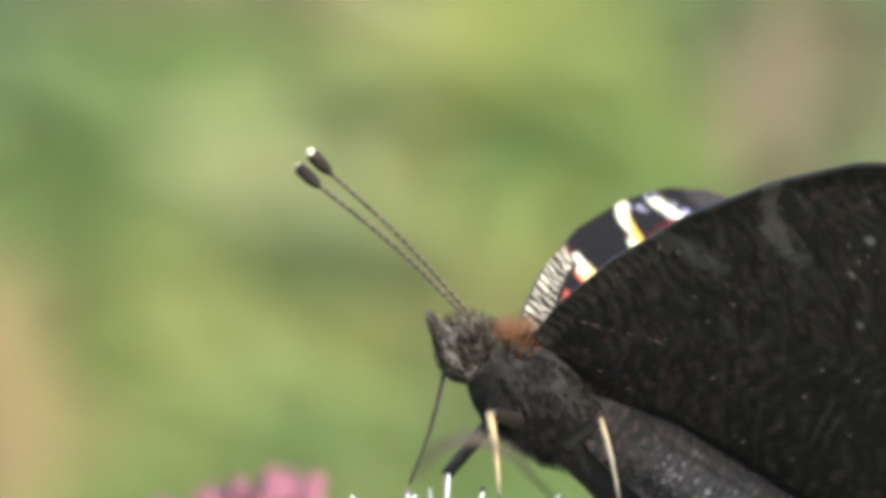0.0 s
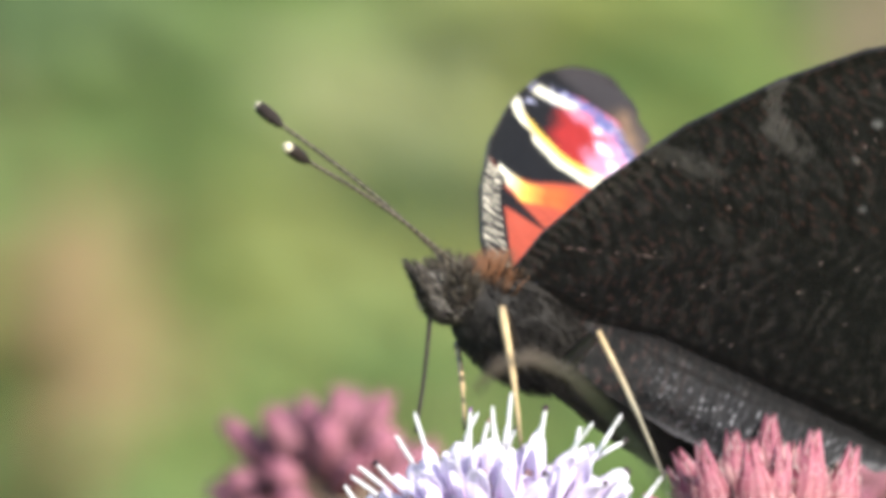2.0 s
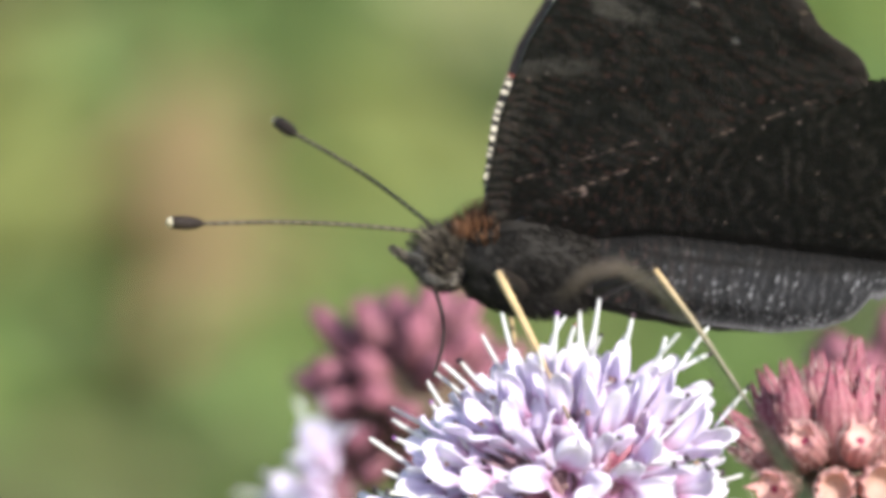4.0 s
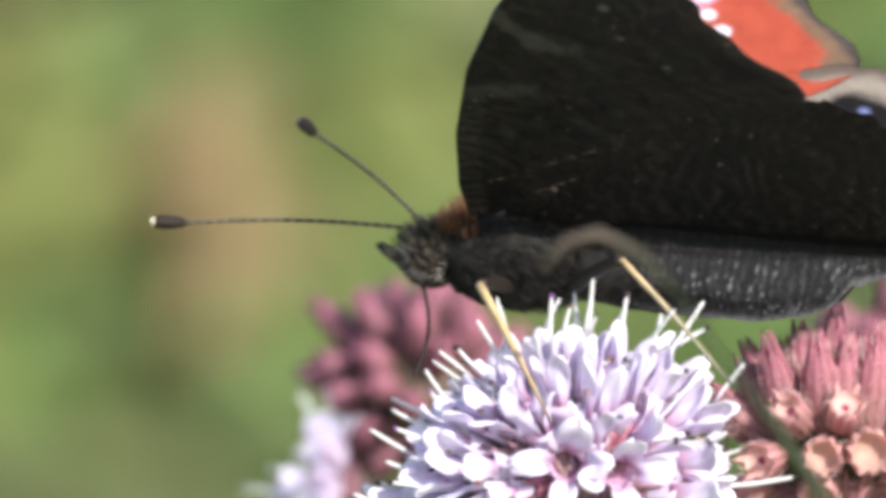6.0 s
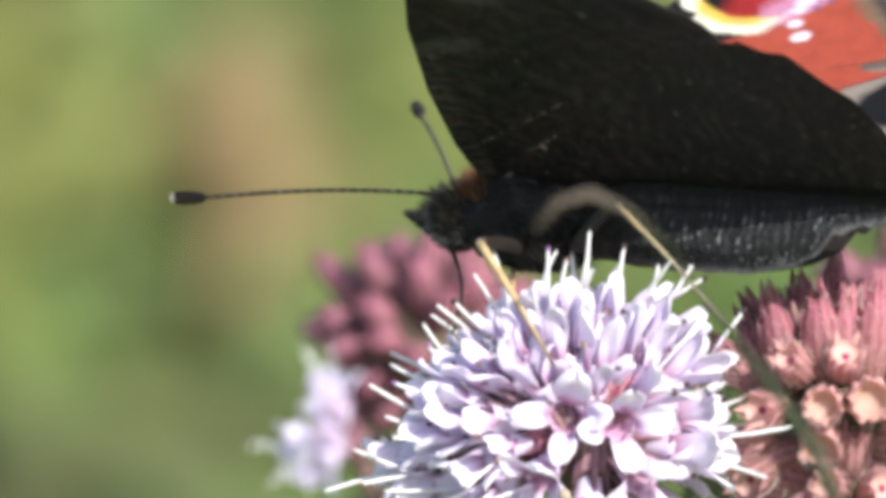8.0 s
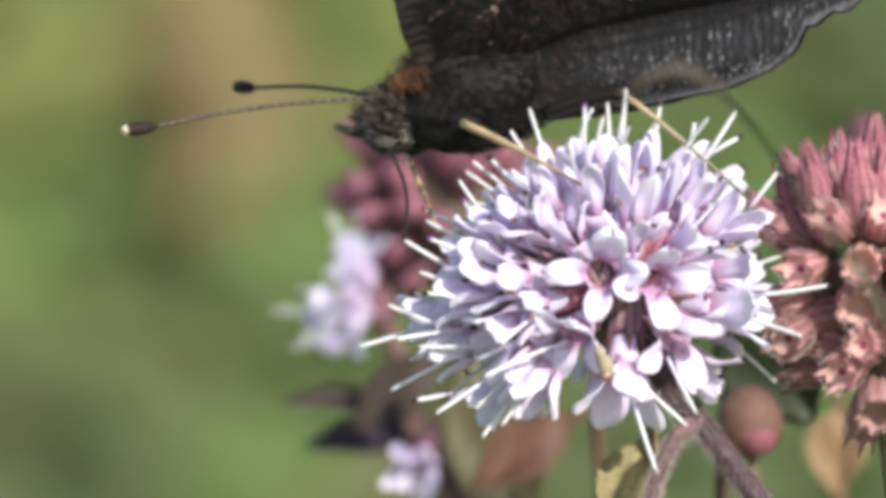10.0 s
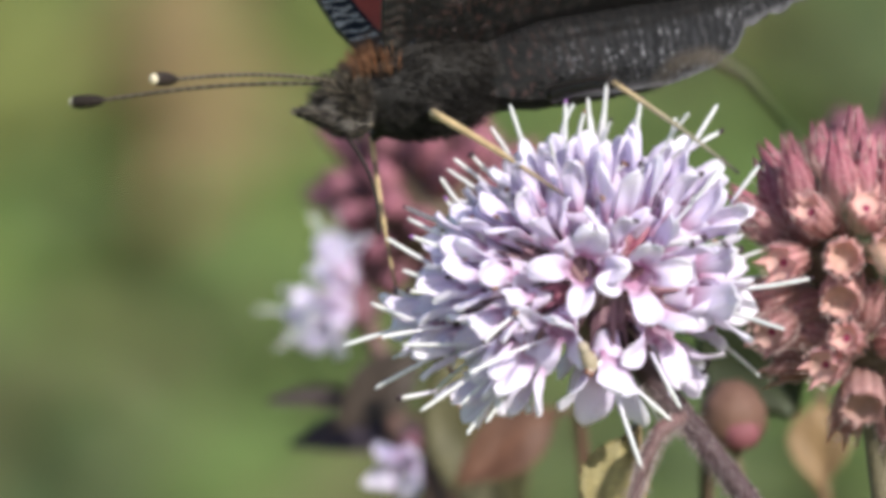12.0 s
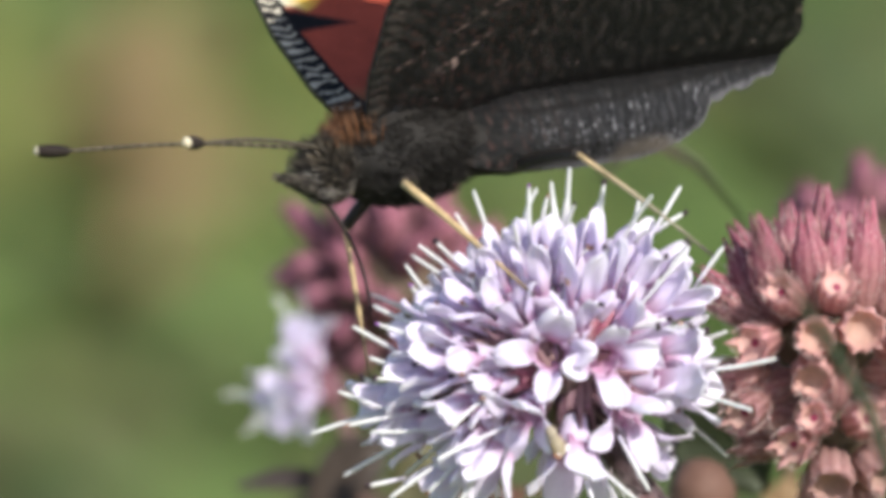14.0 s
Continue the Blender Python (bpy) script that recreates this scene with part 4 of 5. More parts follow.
HIND_TOP = [(0, 0.5), (4, 6), (8, 10.5), (12, 13.2), (16, 14.8), (19, 14.5), (20.6, 13.5), (22, 11.9), (23.2, 9.9), (24.2, 7.0), (24.9, 4.4), (25.2, 3.3), (25.3, 2.7)]
HIND_LOW = [(0, -0.6), (3, -2.1), (6, -3.0), (10, -3.5), (14.5, -3.5), (17.0, -2.9), (18.6, -1.9), (19.4, -0.8), (22, -0.5), (23.6, 0.0), (24.6, 1.1), (25.1, 2.0), (25.3, 2.5)]


def hindwing_upper(x, z):
    r = math.hypot(x, z)
    edge = min(25.3 - x, smooth_curve(HIND_TOP, x) - z) if x > 14 else 9
    j = 0.4 * wing_noise(x, z, 0.8)
    if z < 1.4:
        return (0.03, 0.025, 0.022)
    c = mixed((0.3, 0.06, 0.03), (0.05, 0.035, 0.028), (9 - r) / 5)
    c = mixed(c, (0.2, 0.165, 0.135), (3.8 - edge + j) / 1.2)
    c = mixed(c, (0.1, 0.075, 0.06), (1.4 - edge + j) / 0.8)
    eye_d = math.hypot(x - 17.6, z - 10.2)
    c = mixed(c, (0.22, 0.185, 0.15), (4.2 - eye_d + j) * 1.2)
    c = mixed(c, BLACK, (2.7 - eye_d + j) * 1.5)
    c = mixed(c, (0.22, 0.26, 0.5), (0.6 - math.hypot(x - 18.0, z - 11.2) + 2 * j) * 1.5)
    return c


HIND_VEINS = [(21, 12.2), (23.6, 8), (24.8, 4), (25, 1.0)]


def fold_line(x):
    """Height at which the hindwing folds in along the abdomen."""
    return 0.9 - 2.6 * max(0.0, 1 - x / 8.0) ** 1.3


def hindwing_ridge(x, z):
    """Fine upright ridges of the inner fold, 0 to 1."""
    return 0.5 + (0.22 + 0.5 * max(0.0, 0.35 + wing_noise(x + 9, z, 0.7))) * math.sin(x * 12.0 - 1.6 * z + 7 * wing_noise(x, z, 0.5) + 3.4 * wing_noise(x, z, 1.8))


def hindwing_under(x, z):
    warp = 9 * wing_noise(x, z, 0.35) + 2.5 * wing_noise(x, z, 1.3)
    ripple = math.sin(x * 5.6 + 1.0 * z + warp) * 0.5 + 0.5
    grain = 0.5 + wing_noise(x, z, 2.4)
    blotch = 0.5 + wing_noise(x + 5, z, 0.4)
    c = mixed((0.009, 0.009, 0.0085), (0.042, 0.036, 0.033), ripple ** 3 * 0.7 * max(0.05, blotch) + 0.45 * wing_noise(x, z, 1.7))
    rust = ramp_step(wing_noise(x * 1.7 + 3, z * 0.8, 2.3) - 0.3, 0.25) * ramp_step(9 - x, 8)
    c = mixed(c, (0.06, 0.032, 0.027), 0.6 * rust)
    if z < fold_line(x) - 0.1:
        # the inner fold along the abdomen: slate grey, silvery scales on its ridges; pale specks paint its glints
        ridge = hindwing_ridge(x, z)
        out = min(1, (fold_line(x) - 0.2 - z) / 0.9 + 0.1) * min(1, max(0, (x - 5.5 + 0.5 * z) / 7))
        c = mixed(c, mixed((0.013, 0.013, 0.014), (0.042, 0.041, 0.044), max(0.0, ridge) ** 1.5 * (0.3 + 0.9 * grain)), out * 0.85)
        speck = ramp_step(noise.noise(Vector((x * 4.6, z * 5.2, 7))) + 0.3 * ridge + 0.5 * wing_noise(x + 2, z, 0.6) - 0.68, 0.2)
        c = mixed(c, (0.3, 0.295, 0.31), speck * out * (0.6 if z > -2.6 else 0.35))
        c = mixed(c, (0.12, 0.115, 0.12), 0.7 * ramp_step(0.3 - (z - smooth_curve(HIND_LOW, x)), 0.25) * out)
    if z > 1.2 and noise.noise(Vector((x * 3.3, z * 3.3, 4))) > 0.69:
        c = mixed(c, (0.28, 0.21, 0.19), 0.7)
    vein = vein_at(x, z, HIND_VEINS)
    c = mixed(c, (0.006, 0.005, 0.0045), 0.9 * vein)
    # vein glints put into the colour here as well
    c = mixed(c, (0.19, 0.145, 0.115), vein * ramp_step(2 * wing_noise(x, z, 2.2) - 0.7, 0.3) * (x > 6 and z > 2.5))
    # shadow under the overhanging wing painted along the fold, wider towards the rear
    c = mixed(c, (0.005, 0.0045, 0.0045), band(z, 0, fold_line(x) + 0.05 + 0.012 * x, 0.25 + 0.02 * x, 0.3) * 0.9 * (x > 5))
    return c


def forewing_shape(side):
    """side -1: underside towards -y; 1: mirrored."""
    shape = Shape()
    nu, nv = 250, 90
    top, under, cu, cl = [], [], [], []
    for i in range(nu):
        u = 0.02 + 29.96 * i / (nu - 1)
        lo, hi = smooth_curve(COSTA, u), smooth_curve(TRAIL, u)
        if u > 17:
            hi += 0.3 * math.sin(u * 2.4)
        for j in range(nv):
            k = j / (nv - 1)
            v = lo + (hi - lo) * k
            puff = 0.015 * wing_noise(u, v, 0.5) - 0.0012 * max(0, u - 18) ** 2
            thick = 0.012 + 0.16 * math.exp(-((v - lo) / 0.6) ** 2)
            top.append((u, -side * (-puff * 0.6 + thick), -v))
            under.append((u, -side * (-puff * 0.6 - thick), -v))
            cu.append(forewing_upper(u, v))
            cl.append(forewing_under(u, v))
    add_sheet(shape, top, under, cu, cl, nu, nv, side)
    return shape


def add_sheet(shape, top, under, cu, cl, nu, nv, side):
    n = nu * nv
    upper, lower, rim = [], [], []
    for i in range(nu):
        for j in range(nv):
            if i in (0, nu - 1) or j in (0, nv - 1):
                cu[i * nv + j] = (0.03, 0.025, 0.022)
    for i in range(nu - 1):
        for j in range(nv - 1):
            q = (i * nv + j, (i + 1) * nv + j, (i + 1) * nv + j + 1, i * nv + j + 1)
            if side > 0:
                q = q[::-1]
            upper.append(q)
            lower.append(tuple(n + t for t in reversed(q)))
    loop = [i * nv for i in range(nu)] + [(nu - 1) * nv + j for j in range(1, nv)] + [i * nv + nv - 1 for i in range(nu - 2, -1, -1)] + [j for j in range(nv - 2, -1, -1)]
    for p, q in zip(loop, loop[1:]):
        rim.append((p, n + p, n + q, q))
    shape.add(top + under, upper, cu + cl, 0)
    shape.f += [tuple(t + len(shape.v) - 2 * n for t in f) for f in lower + rim]
    shape.m += [1] * (len(lower) + len(rim))


def hindwing_shape(side):
    shape = Shape()
    nu, nv = 300, 130
    top, under, cu, cl = [], [], [], []
    for i in range(nu):
        x = 25.3 * i / (nu - 1)
        lo, hi = smooth_curve(HIND_LOW, x), smooth_curve(HIND_TOP, x)
        if x > 18:
            hi += 0.3 * math.sin(x * 2.2)
            lo += 0.1 * math.sin(x * 3.4) * min(1, x - 18)
        for j in range(nv):
            z = lo + (hi - lo) * j / (nv - 1)
            crease = fold_line(x)
            low = max(0.0, crease - z)
            fold, drop = 0.77 * low, (z if z > crease else crease - 0.64 * low)
            belly = 1.15 * math.exp(-((low - 2.0) / 1.5) ** 2) * math.sin(math.pi * min(1, x / 22)) if low else 0.0
            puff = belly + 0.015 * wing_noise(x, z, 0.5) - 0.06 * max(0.0, 1 - (hi - z) / 6.0) ** 2 * (z > 1)
            if low:
                puff += min(1, low / 0.6) * min(1, x / 9) * (0.06 * wing_noise(x * 1.5, z * 0.8, 1.5) + 0.035 * hindwing_ridge(x, z))
            top.append((x, side * (puff - 0.01 + fold), drop))
            under.append((x, side * (puff + 0.01 + fold), drop))
            cu.append(hindwing_upper(x, z))
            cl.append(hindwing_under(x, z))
    add_sheet(shape, top, under, cu, cl, nu, nv, -side)
    return shape


DARKFUR, RUST = (0.017, 0.015, 0.013), (0.26, 0.11, 0.05)


def body_shape():
    shape = Shape()
    shape.ball((2.4, 0, -2.3), (4.4, 2.5, 2.7), DARKFUR, 18, 24, 0.14)
    return shape


def body_fur(rng):
    shape = Shape()
    for _ in range(5200):
        w = Vector([rng.gauss(0, 1) for _ in range(3)]).normalized()
        p = Vector((2.4 + 4.4 * w.x, 2.5 * w.y, -2.3 + 2.7 * w.z))
        rust = w.z > 0.25 and w.x < -0.6 + 0.2 * rng.random()
        grow = Vector((0.2, 0, 0.55)) if rust else Vector((0.55, 0, -0.2))
        q = p + (w * (0.75 if rust else 0.22) + grow) * rng.uniform(0.5, 1.2)
        if rust:
            c = mixed(mixed(RUST, (0.05, 0.032, 0.022), rng.random()), (0.26, 0.14, 0.075), rng.random() ** 2 * 0.6)
        else:
            c = mixed(DARKFUR, (0.075, 0.066, 0.06), rng.random() ** 3)
        shape.tube([p, q], [0.04, 0.01], c, 3)
    return shape


def head_shape():
    shape = Shape()
    shape.ball((-1.8, 0, -2.7), (1.5, 1.6, 1.55), DARKFUR, 14, 18, 0.1)
    return shape


def head_fur(rng):
    shape = Shape()
    for _ in range(2400):
        w = Vector([rng.gauss(0, 1) for _ in range(3)]).normalized()
        p = Vector((-1.8 + 1.5 * w.x, 1.6 * w.y, -2.7 + 1.55 * w.z))
        q = p + (w * (0.75 if w.z > 0 else 0.4) + Vector((-0.35, 0, 0.15))) * rng.uniform(0.4, 1.1)
        ring = abs(math.hypot(p.x + 2.0, p.z + 2.7) - 1.05) < 0.22 and p.z < -2.3
        shape.tube([p, q], [0.04, 0.012], mixed((0.05, 0.04, 0.035), (0.42, 0.38, 0.33), rng.random() ** 1.5) if ring else mixed((0.03, 0.025, 0.02), (0.24, 0.2, 0.15), rng.random() ** 4), 3)
    for _ in range(1100):
        k, s = rng.random() ** 1.3, rng.choice((-1, 1))
        p = Vector((-2.6 - 2.1 * k, 0.55 * s, -3.5 + 1.05 * k))
        w = Vector([rng.gauss(0, 1) for _ in range(3)]).normalized()
        shape.tube([p + w * 0.35 * (1 - 0.5 * k), p + w * (0.6 - 0.4 * k) + Vector((-0.35, 0, 0.12))], [0.032, 0.009], mixed(DARKFUR, (0.34, 0.29, 0.23), rng.random() ** 3), 3)
    return shape


def palp_shape(s):
    shape = Shape()
    pts = [(-2.5, 0.5 * s, -3.6), (-3.4, 0.6 * s, -3.15), (-4.1, 0.55 * s, -2.8), (-4.6, 0.5 * s, -2.5), (-4.75, 0.5 * s, -2.4)]
    shape.tube(pts, [0.34, 0.34, 0.25, 0.17, 0.08], [DARKFUR, (0.03, 0.025, 0.02), (0.022, 0.018, 0.015), DARKFUR, DARKFUR], 9)
    return shape


def abdomen_shape():
    shape = Shape()
    pts = [(5.5 + 13 * k, 0, -2.6 - 0.6 * k) for k in [i / 12 for i in range(13)]]
    rad = [1.9 * math.sqrt(max(0.04, 1 - (2 * (i / 12) - 0.75) ** 2 / 1.6)) * (1 + 0.05 * (i % 2)) for i in range(13)]
    shape.tube(pts, rad, DARKFUR, 14)
    return shape


def antenna_shape():
    """A thin ringed shaft along -x that ends in a dark club with a cream tip."""
    shape = Shape()
    pts, rad, cols = [], [], []
    n = 44
    for i in range(n):
        k = i / (n - 1)
        x = 13.1 * k
        pts.append((-x, 0, 0.9 * math.sin(math.pi * k) * 0.35))
        rad.append(0.115)
        cols.append((0.035, 0.028, 0.022) if i % 2 else (0.13, 0.11, 0.075))
    for x, r in ((-13.3, 0.26), (-13.8, 0.36), (-14.4, 0.38), (-14.8, 0.33), (-14.92, 0.27), (-15.05, 0.2), (-15.1, 0.1)):
        pts.append((x, 0, 0))
        rad.append(r)
        cols.append((0.62, 0.54, 0.38) if x < -14.85 else (0.022, 0.016, 0.013))
    shape.tube(pts, rad, cols, 9)
    return shape


def limb_shape(length, fat, thin, c0, c1, c2, foot, bands=0):
    """A leg segment along +x."""
    shape = Shape()
    n = 25 if bands else 13
    pts = [(length * i / (n - 1), 0, 0.12 * math.sin(math.pi * i / (n - 1))) for i in range(n)]
    rad, cols = [], []
    for i in range(n):
        k = i / (n - 1)
        rad.append((fat + (thin - fat) * k) * (1 if not foot or k < 0.55 else 0.6 + 0.12 * (i % 2)))
        cols.append(mixed(c0, c2, 0.8) if bands and i % 6 in (4, 5) else mixed(c0, c1, k * 2) if k < 0.5 else mixed(c1, c2, (k - 0.75) * 4 if foot else k * 2 - 1))
    shape.tube(pts, rad, cols, 8)
    return shape


# seconds; hinge x and z; yaw with the tail away, pitch with the head up, lean to the camera; opening of the near and far wings
BUTTERFLY = [
    (0.0, 6.24, 17.61, 12.9, 38.7, 0.4, 52.3, 52.7),
    (0.5, 6.56, 18.02, 13.3, 36.2, 5.0, 53.6, 50.6),
    (1.0, 4.20, 17.08, 22.5, 34.7, 4.6, 51.6, 49.5),
    (1.5, 2.90, 16.95, 30.0, 30.3, 3.5, 55.4, 54.3),
    (2.0, 1.42, 16.93, 25.4, 29.7, 1.7, 48.0, 51.2),
    (2.5, -0.40, 16.54, 14.9, 25.2, -2.2, 53.5, 58.6),
    (2.7, -1.71, 14.92, 10.2, 13.8, 2.4, 44.9, 52.6),
    (3.0, -4.46, 14.46, 8.1, 3.8, 4.4, 43.7, 50.3),
    (5.5, -4.11, 14.24, -7.8, 4.4, 1.1, 49.0, 50.3),
    (6.0, -4.58, 13.97, -7.1, 4.8, 2.5, 54.9, 48.0),
    (6.5, -4.53, 13.37, -6.2, 2.0, 2.6, 51.5, 47.8),
    (7.0, -4.54, 14.45, -8.3, 5.3, 3.6, 48.9, 49.3),
    (7.5, -3.97, 13.72, -13.3, 4.6, 2.3, 55.5, 59.7),
    (8.0, -3.28, 13.46, -25.0, 3.6, 1.9, 53.5, 60.3),
    (8.5, -4.07, 12.11, -28.5, -3.2, 0.6, 48.1, 54.5),
    (9.0, -5.90, 11.60, -22.4, -8.9, 3.4, 47.3, 51.8),
    (11.5, -11.48, 11.56, 19.0, -12.1, -6.6, 43.7, 49.5),
    (12.0, -10.67, 12.22, 22.2, -9.1, -5.0, 43.7, 50.4),
    (12.5, -11.18, 11.87, 19.6, -10.4, -4.7, 43.9, 50.8),
    (13.0, -11.16, 12.97, 23.2, -8.7, -5.4, 44.0, 50.8),
    (13.5, -10.54, 12.71, 26.5, -9.0, -3.2, 45.0, 50.0),
    (14.0, -9.68, 13.36, 26.8, -8.5, 0.8, 42.0, 53.0),
]
SWEEP = 78.8
# seconds; how far the hindwings are drawn up
HIND_TURN = [(0.0, 9), (1.5, 9), (2.0, 8), (2.5, 6), (3.0, 2), (5.5, -1), (9.0, -1), (11.5, -1), (13.0, -2), (14.0, -3)]
TIBIA = {"near": 10.2, "hind": 9.6, "far": 9.0}
HINGE_Y = 3.0
# seconds; tip from base, x and z, of the far and of the near antenna
ANTENNAE = [
    (0.0, -9.55, 9.18, -9.09, 9.48),
    (0.5, -9.57, 8.89, -7.13, 9.30),
    (1.0, -9.56, 9.04, -6.38, 8.99),
    (1.5, -10.78, 10.08, -5.83, 6.49),
    (2.0, -10.54, 9.08, -9.19, 6.34),
    (2.5, -9.40, 8.18, -12.39, 5.22),
    (2.7, -9.65, 6.88, -13.51, 1.96),
    (3.0, -10.53, 6.00, -14.10, 0.12),
    (5.5, -7.48, 5.75, -15.73, -0.41),
    (6.0, -7.30, 6.14, -14.85, 0.38),
    (6.5, -8.18, 5.14, -14.70, 0.11),
    (7.0, -6.63, 7.21, -15.00, 1.40),
    (7.5, -5.03, 7.75, -15.38, -0.56),
    (8.0, -2.46, 5.18, -15.52, -0.04),
    (8.5, -2.96, 3.43, -15.16, -1.08),
    (9.0, -3.64, 2.79, -15.24, -1.52),
    (11.5, -13.36, -1.34, -9.87, -1.25),
    (12.0, -14.41, -0.72, -9.85, 0.08),
    (12.5, -14.25, -0.45, -10.31, -0.52),
    (13.0, -14.23, 0.67, -7.83, 2.42),
    (13.5, -15.17, -0.42, -7.25, 1.04),
    (14.0, -15.45, 0.39, -7.05, 0.34),
]
# seconds; knee x and z, foot x and z
NEAR_LEG = [
    (0.0, 4.09, 13.35, 4.47, 8.64),
    (0.5, 4.57, 14.7, 4.84, 8.94),
    (1.0, 3.45, 14.48, 3.69, 7.75),
    (1.5, 3.42, 14.76, 5.64, 7.15),
    (2.0, 1.39, 14.68, 2.36, 7.04),
    (2.5, -0.86, 11.38, 0.51, 3.49),
    (2.7, -1.95, 11.91, 0.55, 2.56),
    (3.0, -3.97, 11.61, 0.49, 3.42),
    (5.5, -4.09, 10.39, 0.15, 2.36),
    (6.0, -4.21, 9.85, -0.33, 2.42),
    (6.5, -4.18, 10.03, -0.24, 2.45),
    (7.0, -4.3, 9.95, -0.34, 3.12),
    (7.5, -4.2, 10.16, -0.25, 2.51),
    (8.0, -4.05, 9.62, -0.05, 2.9),
    (8.5, -4.62, 8.93, -0.0, 3.67),
    (9.0, -5.42, 8.39, 0.18, 5.0),
    (11.5, -7.94, 8.13, -0.89, 4.01),
    (12.0, -7.5, 8.82, -0.46, 4.15),
    (12.5, -7.8, 8.8, -0.46, 3.97),
    (13.0, -7.7, 8.98, -0.84, 3.54),
    (13.5, -7.63, 9.44, -0.65, 3.8),
    (14.0, -7.03, 9.66, -0.28, 3.36),
]
HIND_LEG = [
    (0.0, 10.0, 12.94, 10.82, 8.23),
    (0.5, 10.16, 13.39, 10.89, 8.53),
    (1.0, 8.33, 12.97, 9.75, 7.34),
    (1.5, 7.55, 13.49, 9.58, 6.73),
    (2.0, 6.53, 13.36, 10.01, 5.3),
    (2.5, 6.03, 13.15, 10.37, 5.39),
    (2.7, 5.69, 12.2, 10.38, 3.94),
    (3.0, 4.74, 12.16, 10.45, 4.42),
    (5.5, 3.94, 11.7, 10.15, 4.33),
    (6.0, 3.36, 11.21, 9.58, 4.09),
    (6.5, 3.39, 11.55, 9.3, 4.73),
    (7.0, 3.34, 11.58, 9.36, 4.73),
    (7.5, 3.4, 11.69, 9.34, 4.92),
    (8.0, 3.25, 11.64, 9.37, 4.74),
    (8.5, 2.96, 10.93, 9.61, 4.7),
    (9.0, 3.06, 10.61, 9.88, 4.7),
    (11.5, 1.88, 10.02, 8.68, 5.21),
    (12.0, 2.22, 10.23, 8.8, 5.2),
    (12.5, 1.98, 10.29, 8.66, 5.48),
    (13.0, 1.72, 10.46, 8.59, 5.33),
    (13.5, 2.01, 10.55, 9.02, 5.21),
    (14.0, 2.32, 10.85, 9.33, 5.15),
]
FAR_LEG = [
    (0.0, 1.77, 10.21, 1.58, 8.39),
    (0.5, 3.64, 13.51, 3.11, 8.97),
    (1.0, 0.53, 12.2, 0.06, 7.81),
    (1.5, -0.18, 12.99, -0.25, 8.45),
    (2.0, -0.99, 12.82, -0.66, 8.28),
    (2.5, -1.86, 12.14, -0.68, 7.44),
    (2.7, -2.31, 10.39, -0.89, 7.08),
    (3.0, -3.3, 9.84, -2.12, 5.97),
    (5.5, -2.68, 9.33, -2.38, 6.3),
    (6.5, -2.98, 8.52, -1.92, 5.18),
    (7.5, -2.78, 8.49, -1.93, 5.14),
    (8.0, -2.42, 9.02, -2.26, 5.69),
    (8.5, -3.43, 7.17, -2.84, 4.14),
    (9.0, -7.24, 6.97, -6.64, 3.33),
    (11.5, -11.14, 6.86, -9.41, -1.75),
    (12.0, -10.86, 7.67, -9.42, -1.9),
    (12.5, -10.93, 7.03, -9.5, -1.78),
    (13.0, -10.92, 7.07, -9.28, -2.05),
    (13.5, -10.58, 6.63, -9.36, -2.19),
    (14.0, -10.35, 7.5, -9.11, -2.09),
]
# seconds; tip from base
PROBOSCIS = [
    (0.0, -1.97, -6.06),
    (0.5, -2.73, -6.06),
    (1.0, -1.52, -6.06),
    (1.5, -0.91, -6.52),
    (2.0, -0.82, -6.36),
    (2.5, -1.97, -2.42),
    (3.0, -0.30, -4.09),
    (5.5, -0.15, -3.18),
    (6.5, 0.00, -4.85),
    (7.5, 0.36, -1.82),
    (8.0, 0.15, -3.64),
    (9.0, 0.30, -3.33),
    (11.5, 1.36, -5.00),
    (12.0, 1.52, -4.55),
    (12.5, 1.52, -4.85),
    (13.0, -1.82, -5.00),
    (13.5, 3.33, -4.70),
    (14.0, 2.27, -5.76),
]

def body_pose(x, z, yaw, pitch, lean):
    return BASE @ Matrix.Translation(Vector((x, HINGE_Y, z)) * MM) @ pose(0, 0, 0, 0, 0, yaw) @ pose(0, 0, 0, 0, pitch, 0) @ pose(0, 0, 0, lean, 0, 0)


def between(rows, t):
    """The row at t, straight between its neighbours."""
    for a, b in zip(rows, rows[1:]):
        if t <= b[0]:
            k = max(0, (t - a[0]) / (b[0] - a[0]))
            return [x + (y - x) * k for x, y in zip(a[1:], b[1:])]
    return list(rows[-1][1:])


def body_at(t):
    return body_pose(*between(BUTTERFLY, t)[:5])


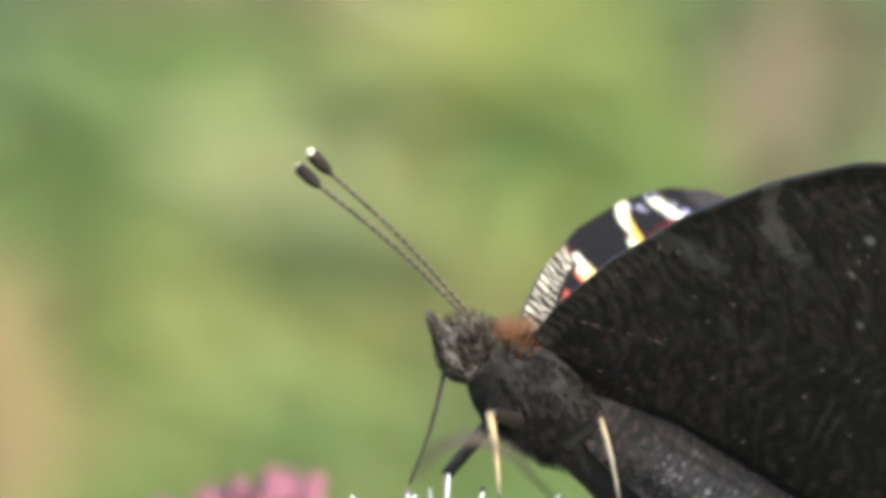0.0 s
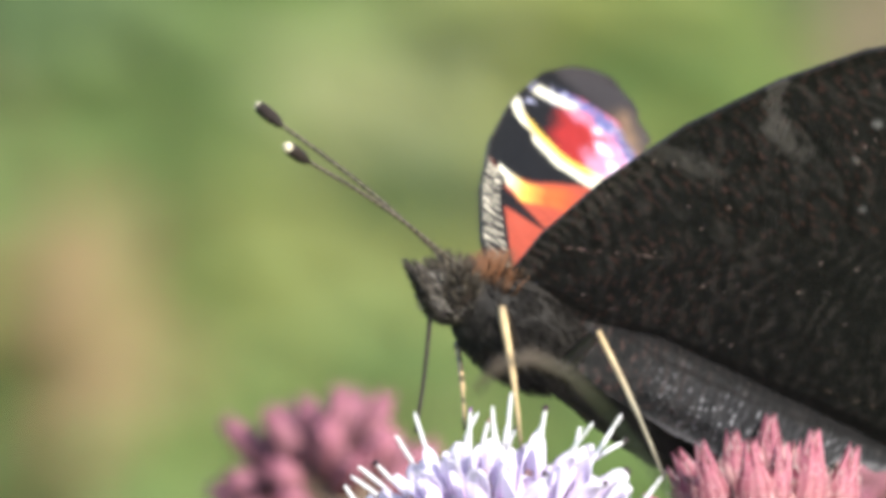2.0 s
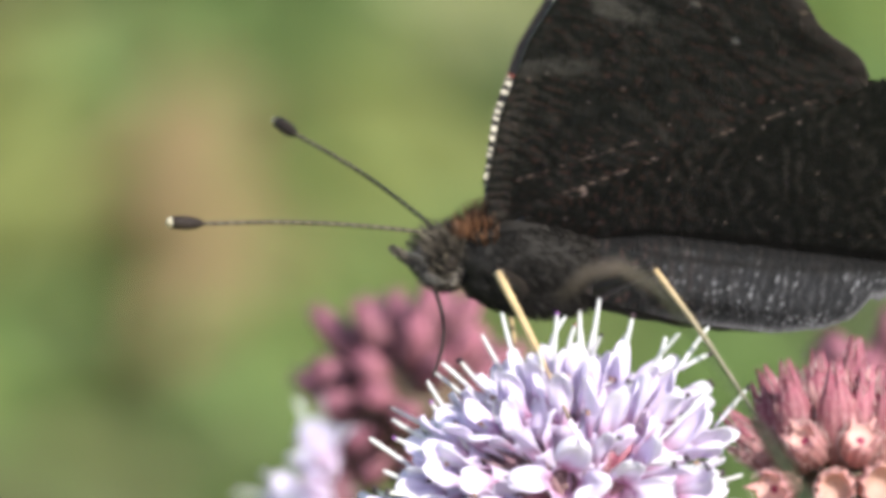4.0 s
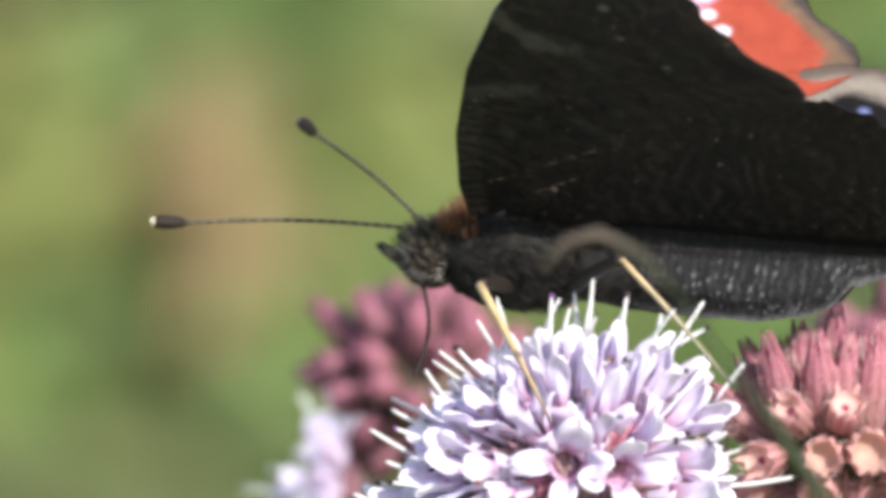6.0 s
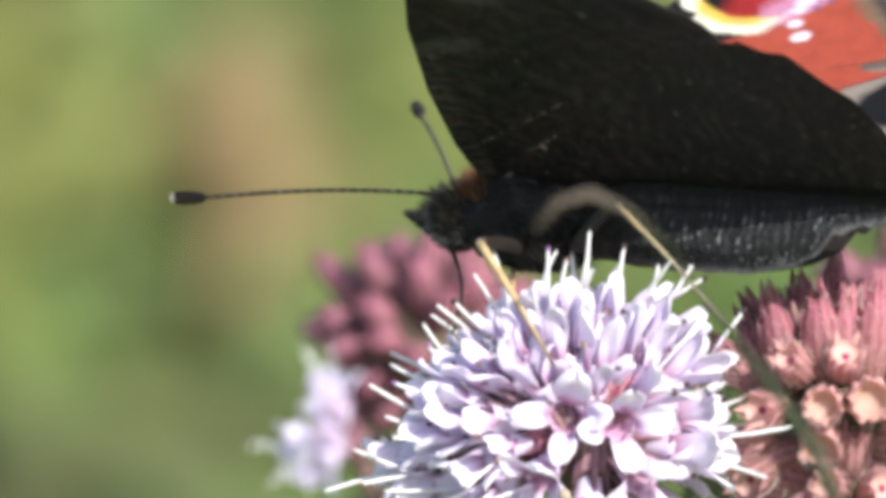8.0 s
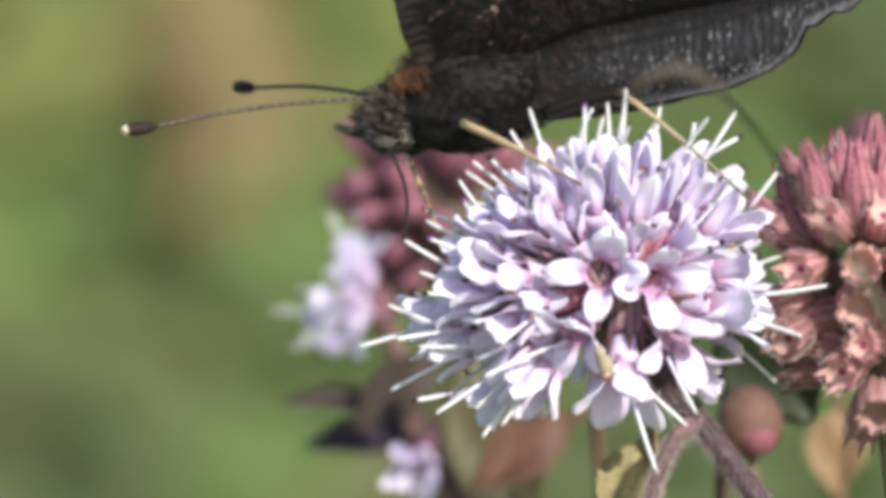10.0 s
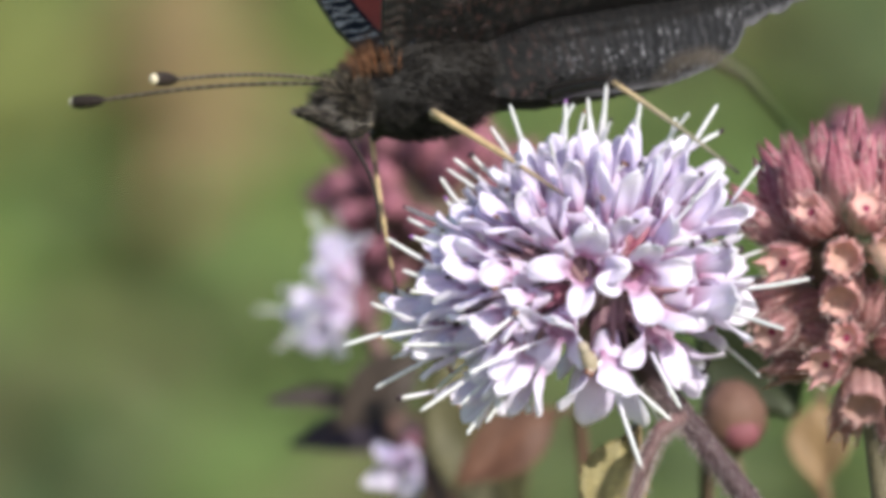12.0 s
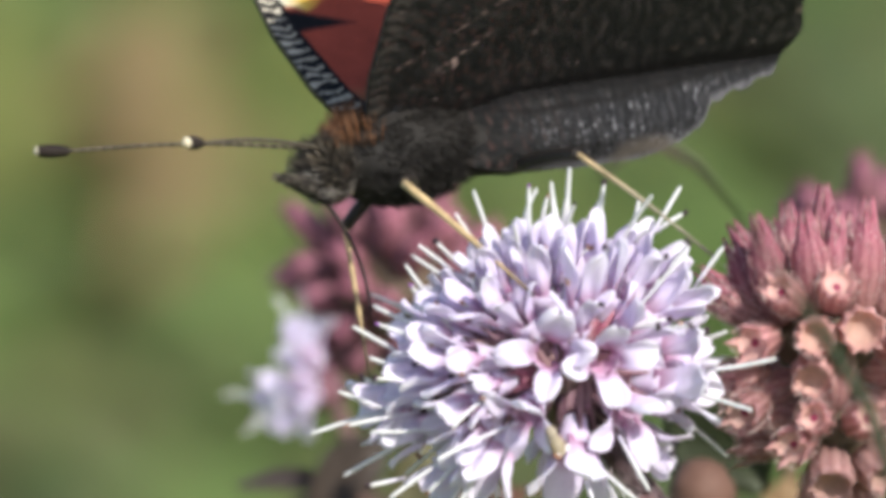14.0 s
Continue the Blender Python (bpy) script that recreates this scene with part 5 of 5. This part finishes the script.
def peacock_butterfly():
    rng = random.Random(21)
    bug = thing("butterfly", "dark peacock butterfly with half-open wings feeding on mint", "butterfly", body_at(0))
    parts = {}
    thorax = part("thorax", body_shape(), FUR, bug, "dark furry thorax with rusty hair on top")
    tagged(part("fur", body_fur(rng), FUR, thorax), kind="stuff")
    head = part("head", head_shape(), FUR, bug, "hairy dark head with pale ring under the eye")
    tagged(part("fur", head_fur(rng), FUR, head), kind="stuff")
    part("abdomen", abdomen_shape(), FUR, bug, "dark furry abdomen")
    for s in (-1, 1):
        eye = Shape()
        eye.ball((-1.9, 1.12 * s, -2.65), (0.7, 0.5, 0.9), DARKFUR, 12, 16)
        part("eye", eye, EYE, head)
        part("palp", palp_shape(s), FUR, head)
    under = "nearly black rippled underside, red upper side with eyespot"
    for key, s in (("near", -1), ("far", 1)):
        parts["fore", key] = part("forewing", forewing_shape(s), (WING_UPPER, WING_UNDER), bug, under)
        parts["hind", key] = part("hindwing", hindwing_shape(s), (WING_UPPER, WING_UNDER), bug, "grey-black rippled hindwing")
        parts["antenna", key] = part("antenna", antenna_shape(), FUR, bug, "ringed antenna with cream-tipped dark club")
    pale, dark = (0.5, 0.36, 0.19), (0.02, 0.015, 0.012)
    for key in ("near", "hind", "far"):
        parts["femur", key] = part("femur", limb_shape(5.0, 0.34, 0.45, dark, (0.02, 0.016, 0.013), dark, False), LEG, bug, "dark upper leg")
        parts["tibia", key] = part("tibia", limb_shape(TIBIA[key], 0.235 if key == "near" else 0.155, 0.13, pale, (0.3, 0.26, 0.18) if key == "hind" else pale, dark, True, int(key == "far")), LEG, bug, "dark lower leg with pale bands" if key == "far" else "straw-yellow lower leg with dark foot")
    tongue = Shape()
    pts = [(-0.6 * math.sin(math.pi * k), 0, -7 * k) for k in [i / 14 for i in range(15)]]
    tongue.tube(pts, [0.13 - 0.04 * i / 14 for i in range(15)], (0.03, 0.022, 0.02), 7)
    parts["proboscis"] = part("proboscis", tongue, FUR, bug, "thin dark proboscis")
    return bug, parts


BUG, JOINTS = peacock_butterfly()


def aim_x(place, way):
    turn = Vector(way).to_track_quat("X", "Z").to_matrix().to_4x4()
    return Matrix.Translation(place) @ turn


def leg_rows(rows, hip, knee_y, reach):
    """Poses of an upper and a lower leg in the butterfly's space, hung at the knee."""
    upper, lower = [], []
    for t, kx, kz, fx, fz in rows:
        back = body_at(t).inverted()
        flat = math.hypot(fx - kx, fz - kz)
        fy = knee_y - math.sqrt(max(0.1, reach * reach - flat * flat))
        knee, foot = back @ at(kx, knee_y, kz), back @ at(fx, fy, fz)
        upper.append((t, aim_x(knee, Vector(hip) * MM - knee)))
        lower.append((t, aim_x(knee, foot - knee)))
    return upper, lower


# seconds; shift across and up, lean to the right in degrees
RIGHT_SWAY = [(0.0, 0.5, 0, 0), (3.0, 0.6, 0, 0), (5.5, 0.2, 0, 0), (6.5, -0.6, 0, 0), (7.5, -0.35, 0, 0), (9.0, 0, 0, 0), (11.5, 0, 0, 0), (14.0, 0.3, 0, 0)]
BLADE_SWAY = [(0.0, 0.4, -0.4, 0), (2.5, 0.4, -0.6, 0), (3.0, 0.5, -1.0, 0), (5.5, 0, 0, 0), (8.5, 0.1, -0.7, 0), (9.0, 0.3, -1.9, 0), (11.4, 3.2, -2.2, 4), (13.0, 2.8, -2.2, 4), (14.0, 2.5, -2.2, 4)]
SWAY_FOOT = Vector((15.5, -74, -7.5)) * MM


def swayed(x, z, lean):
    return BASE @ Matrix.Translation(SWAY_FOOT + Vector((x, 0, z)) * MM) @ pose(0, 0, 0, 0, lean, 0) @ Matrix.Translation(-SWAY_FOOT) @ BASE.inverted()


def motions():
    walk(BUG, [(t, body_pose(*row[:5])) for t, *row in BUTTERFLY])
    for key, s, k in (("near", 1, 5), ("far", -1, 6)):
        hinge = Matrix.Translation(Vector((0.3, -1.3 * s, -0.3)) * MM)
        walk(JOINTS["fore", key], [(t, hinge @ pose(0, 0, 0, s * row[k], 0, 0) @ pose(0, 0, 0, 0, -SWEEP, 0)) for t, *row in BUTTERFLY])
        walk(JOINTS["hind", key], [(t, hinge @ pose(0, 0, 0, s * row[k], 0, 0) @ pose(0, 0, 0, 0, -between(HIND_TURN, t)[0], 0) @ Matrix.Translation((0.0012, -0.00004 * s, -0.0004))) for t, *row in BUTTERFLY])
        rows = []
        for t, nx, nz, fx, fz in ANTENNAE:
            dx, dz = (fx, fz) if key == "near" else (nx, nz)
            dy = -s * math.sqrt(max(0.5, 15.1 ** 2 - dx * dx - dz * dz))
            way = (body_at(t).inverted().to_3x3() @ BASE.to_3x3()) @ Vector((dx, dy, dz))
            turn = (-way).to_track_quat("X", "Z").to_matrix().to_4x4()
            rows.append((t, Matrix.Translation(Vector((-2.4, -0.5 * s, -1.3)) * MM) @ turn))
        walk(JOINTS["antenna", key], rows)
    for key, rows, hip, y in (("near", NEAR_LEG, (2.5, -1.0, -4.0), -3.2), ("hind", HIND_LEG, (5, -1.0, -4.2), -4.4), ("far", FAR_LEG, (1.5, 1.0, -4.0), 5.0)):
        upper, lower = leg_rows(rows, hip, y, TIBIA[key])
        walk(JOINTS["femur", key], upper)
        walk(JOINTS["tibia", key], lower)
    for ob, rows in ((RIGHT_WHORL, RIGHT_SWAY), (BLADE, BLADE_SWAY)):
        home = ob.matrix_world.copy()
        walk(ob, [(t, swayed(x, z, lean) @ home) for t, x, z, lean in rows])
    rows = []
    for t, dx, dz in PROBOSCIS:
        way = (body_at(t).inverted().to_3x3() @ BASE.to_3x3()) @ Vector((dx, -math.sqrt(max(0.2, 49 - dx * dx - dz * dz)) * 0.6, dz))
        turn = (-way).to_track_quat("Z", "Y").to_matrix().to_4x4()
        rows.append((t, Matrix.Translation(Vector((-2.6, 0, -3.9)) * MM) @ turn))
    walk(JOINTS["proboscis"], rows)


motions()
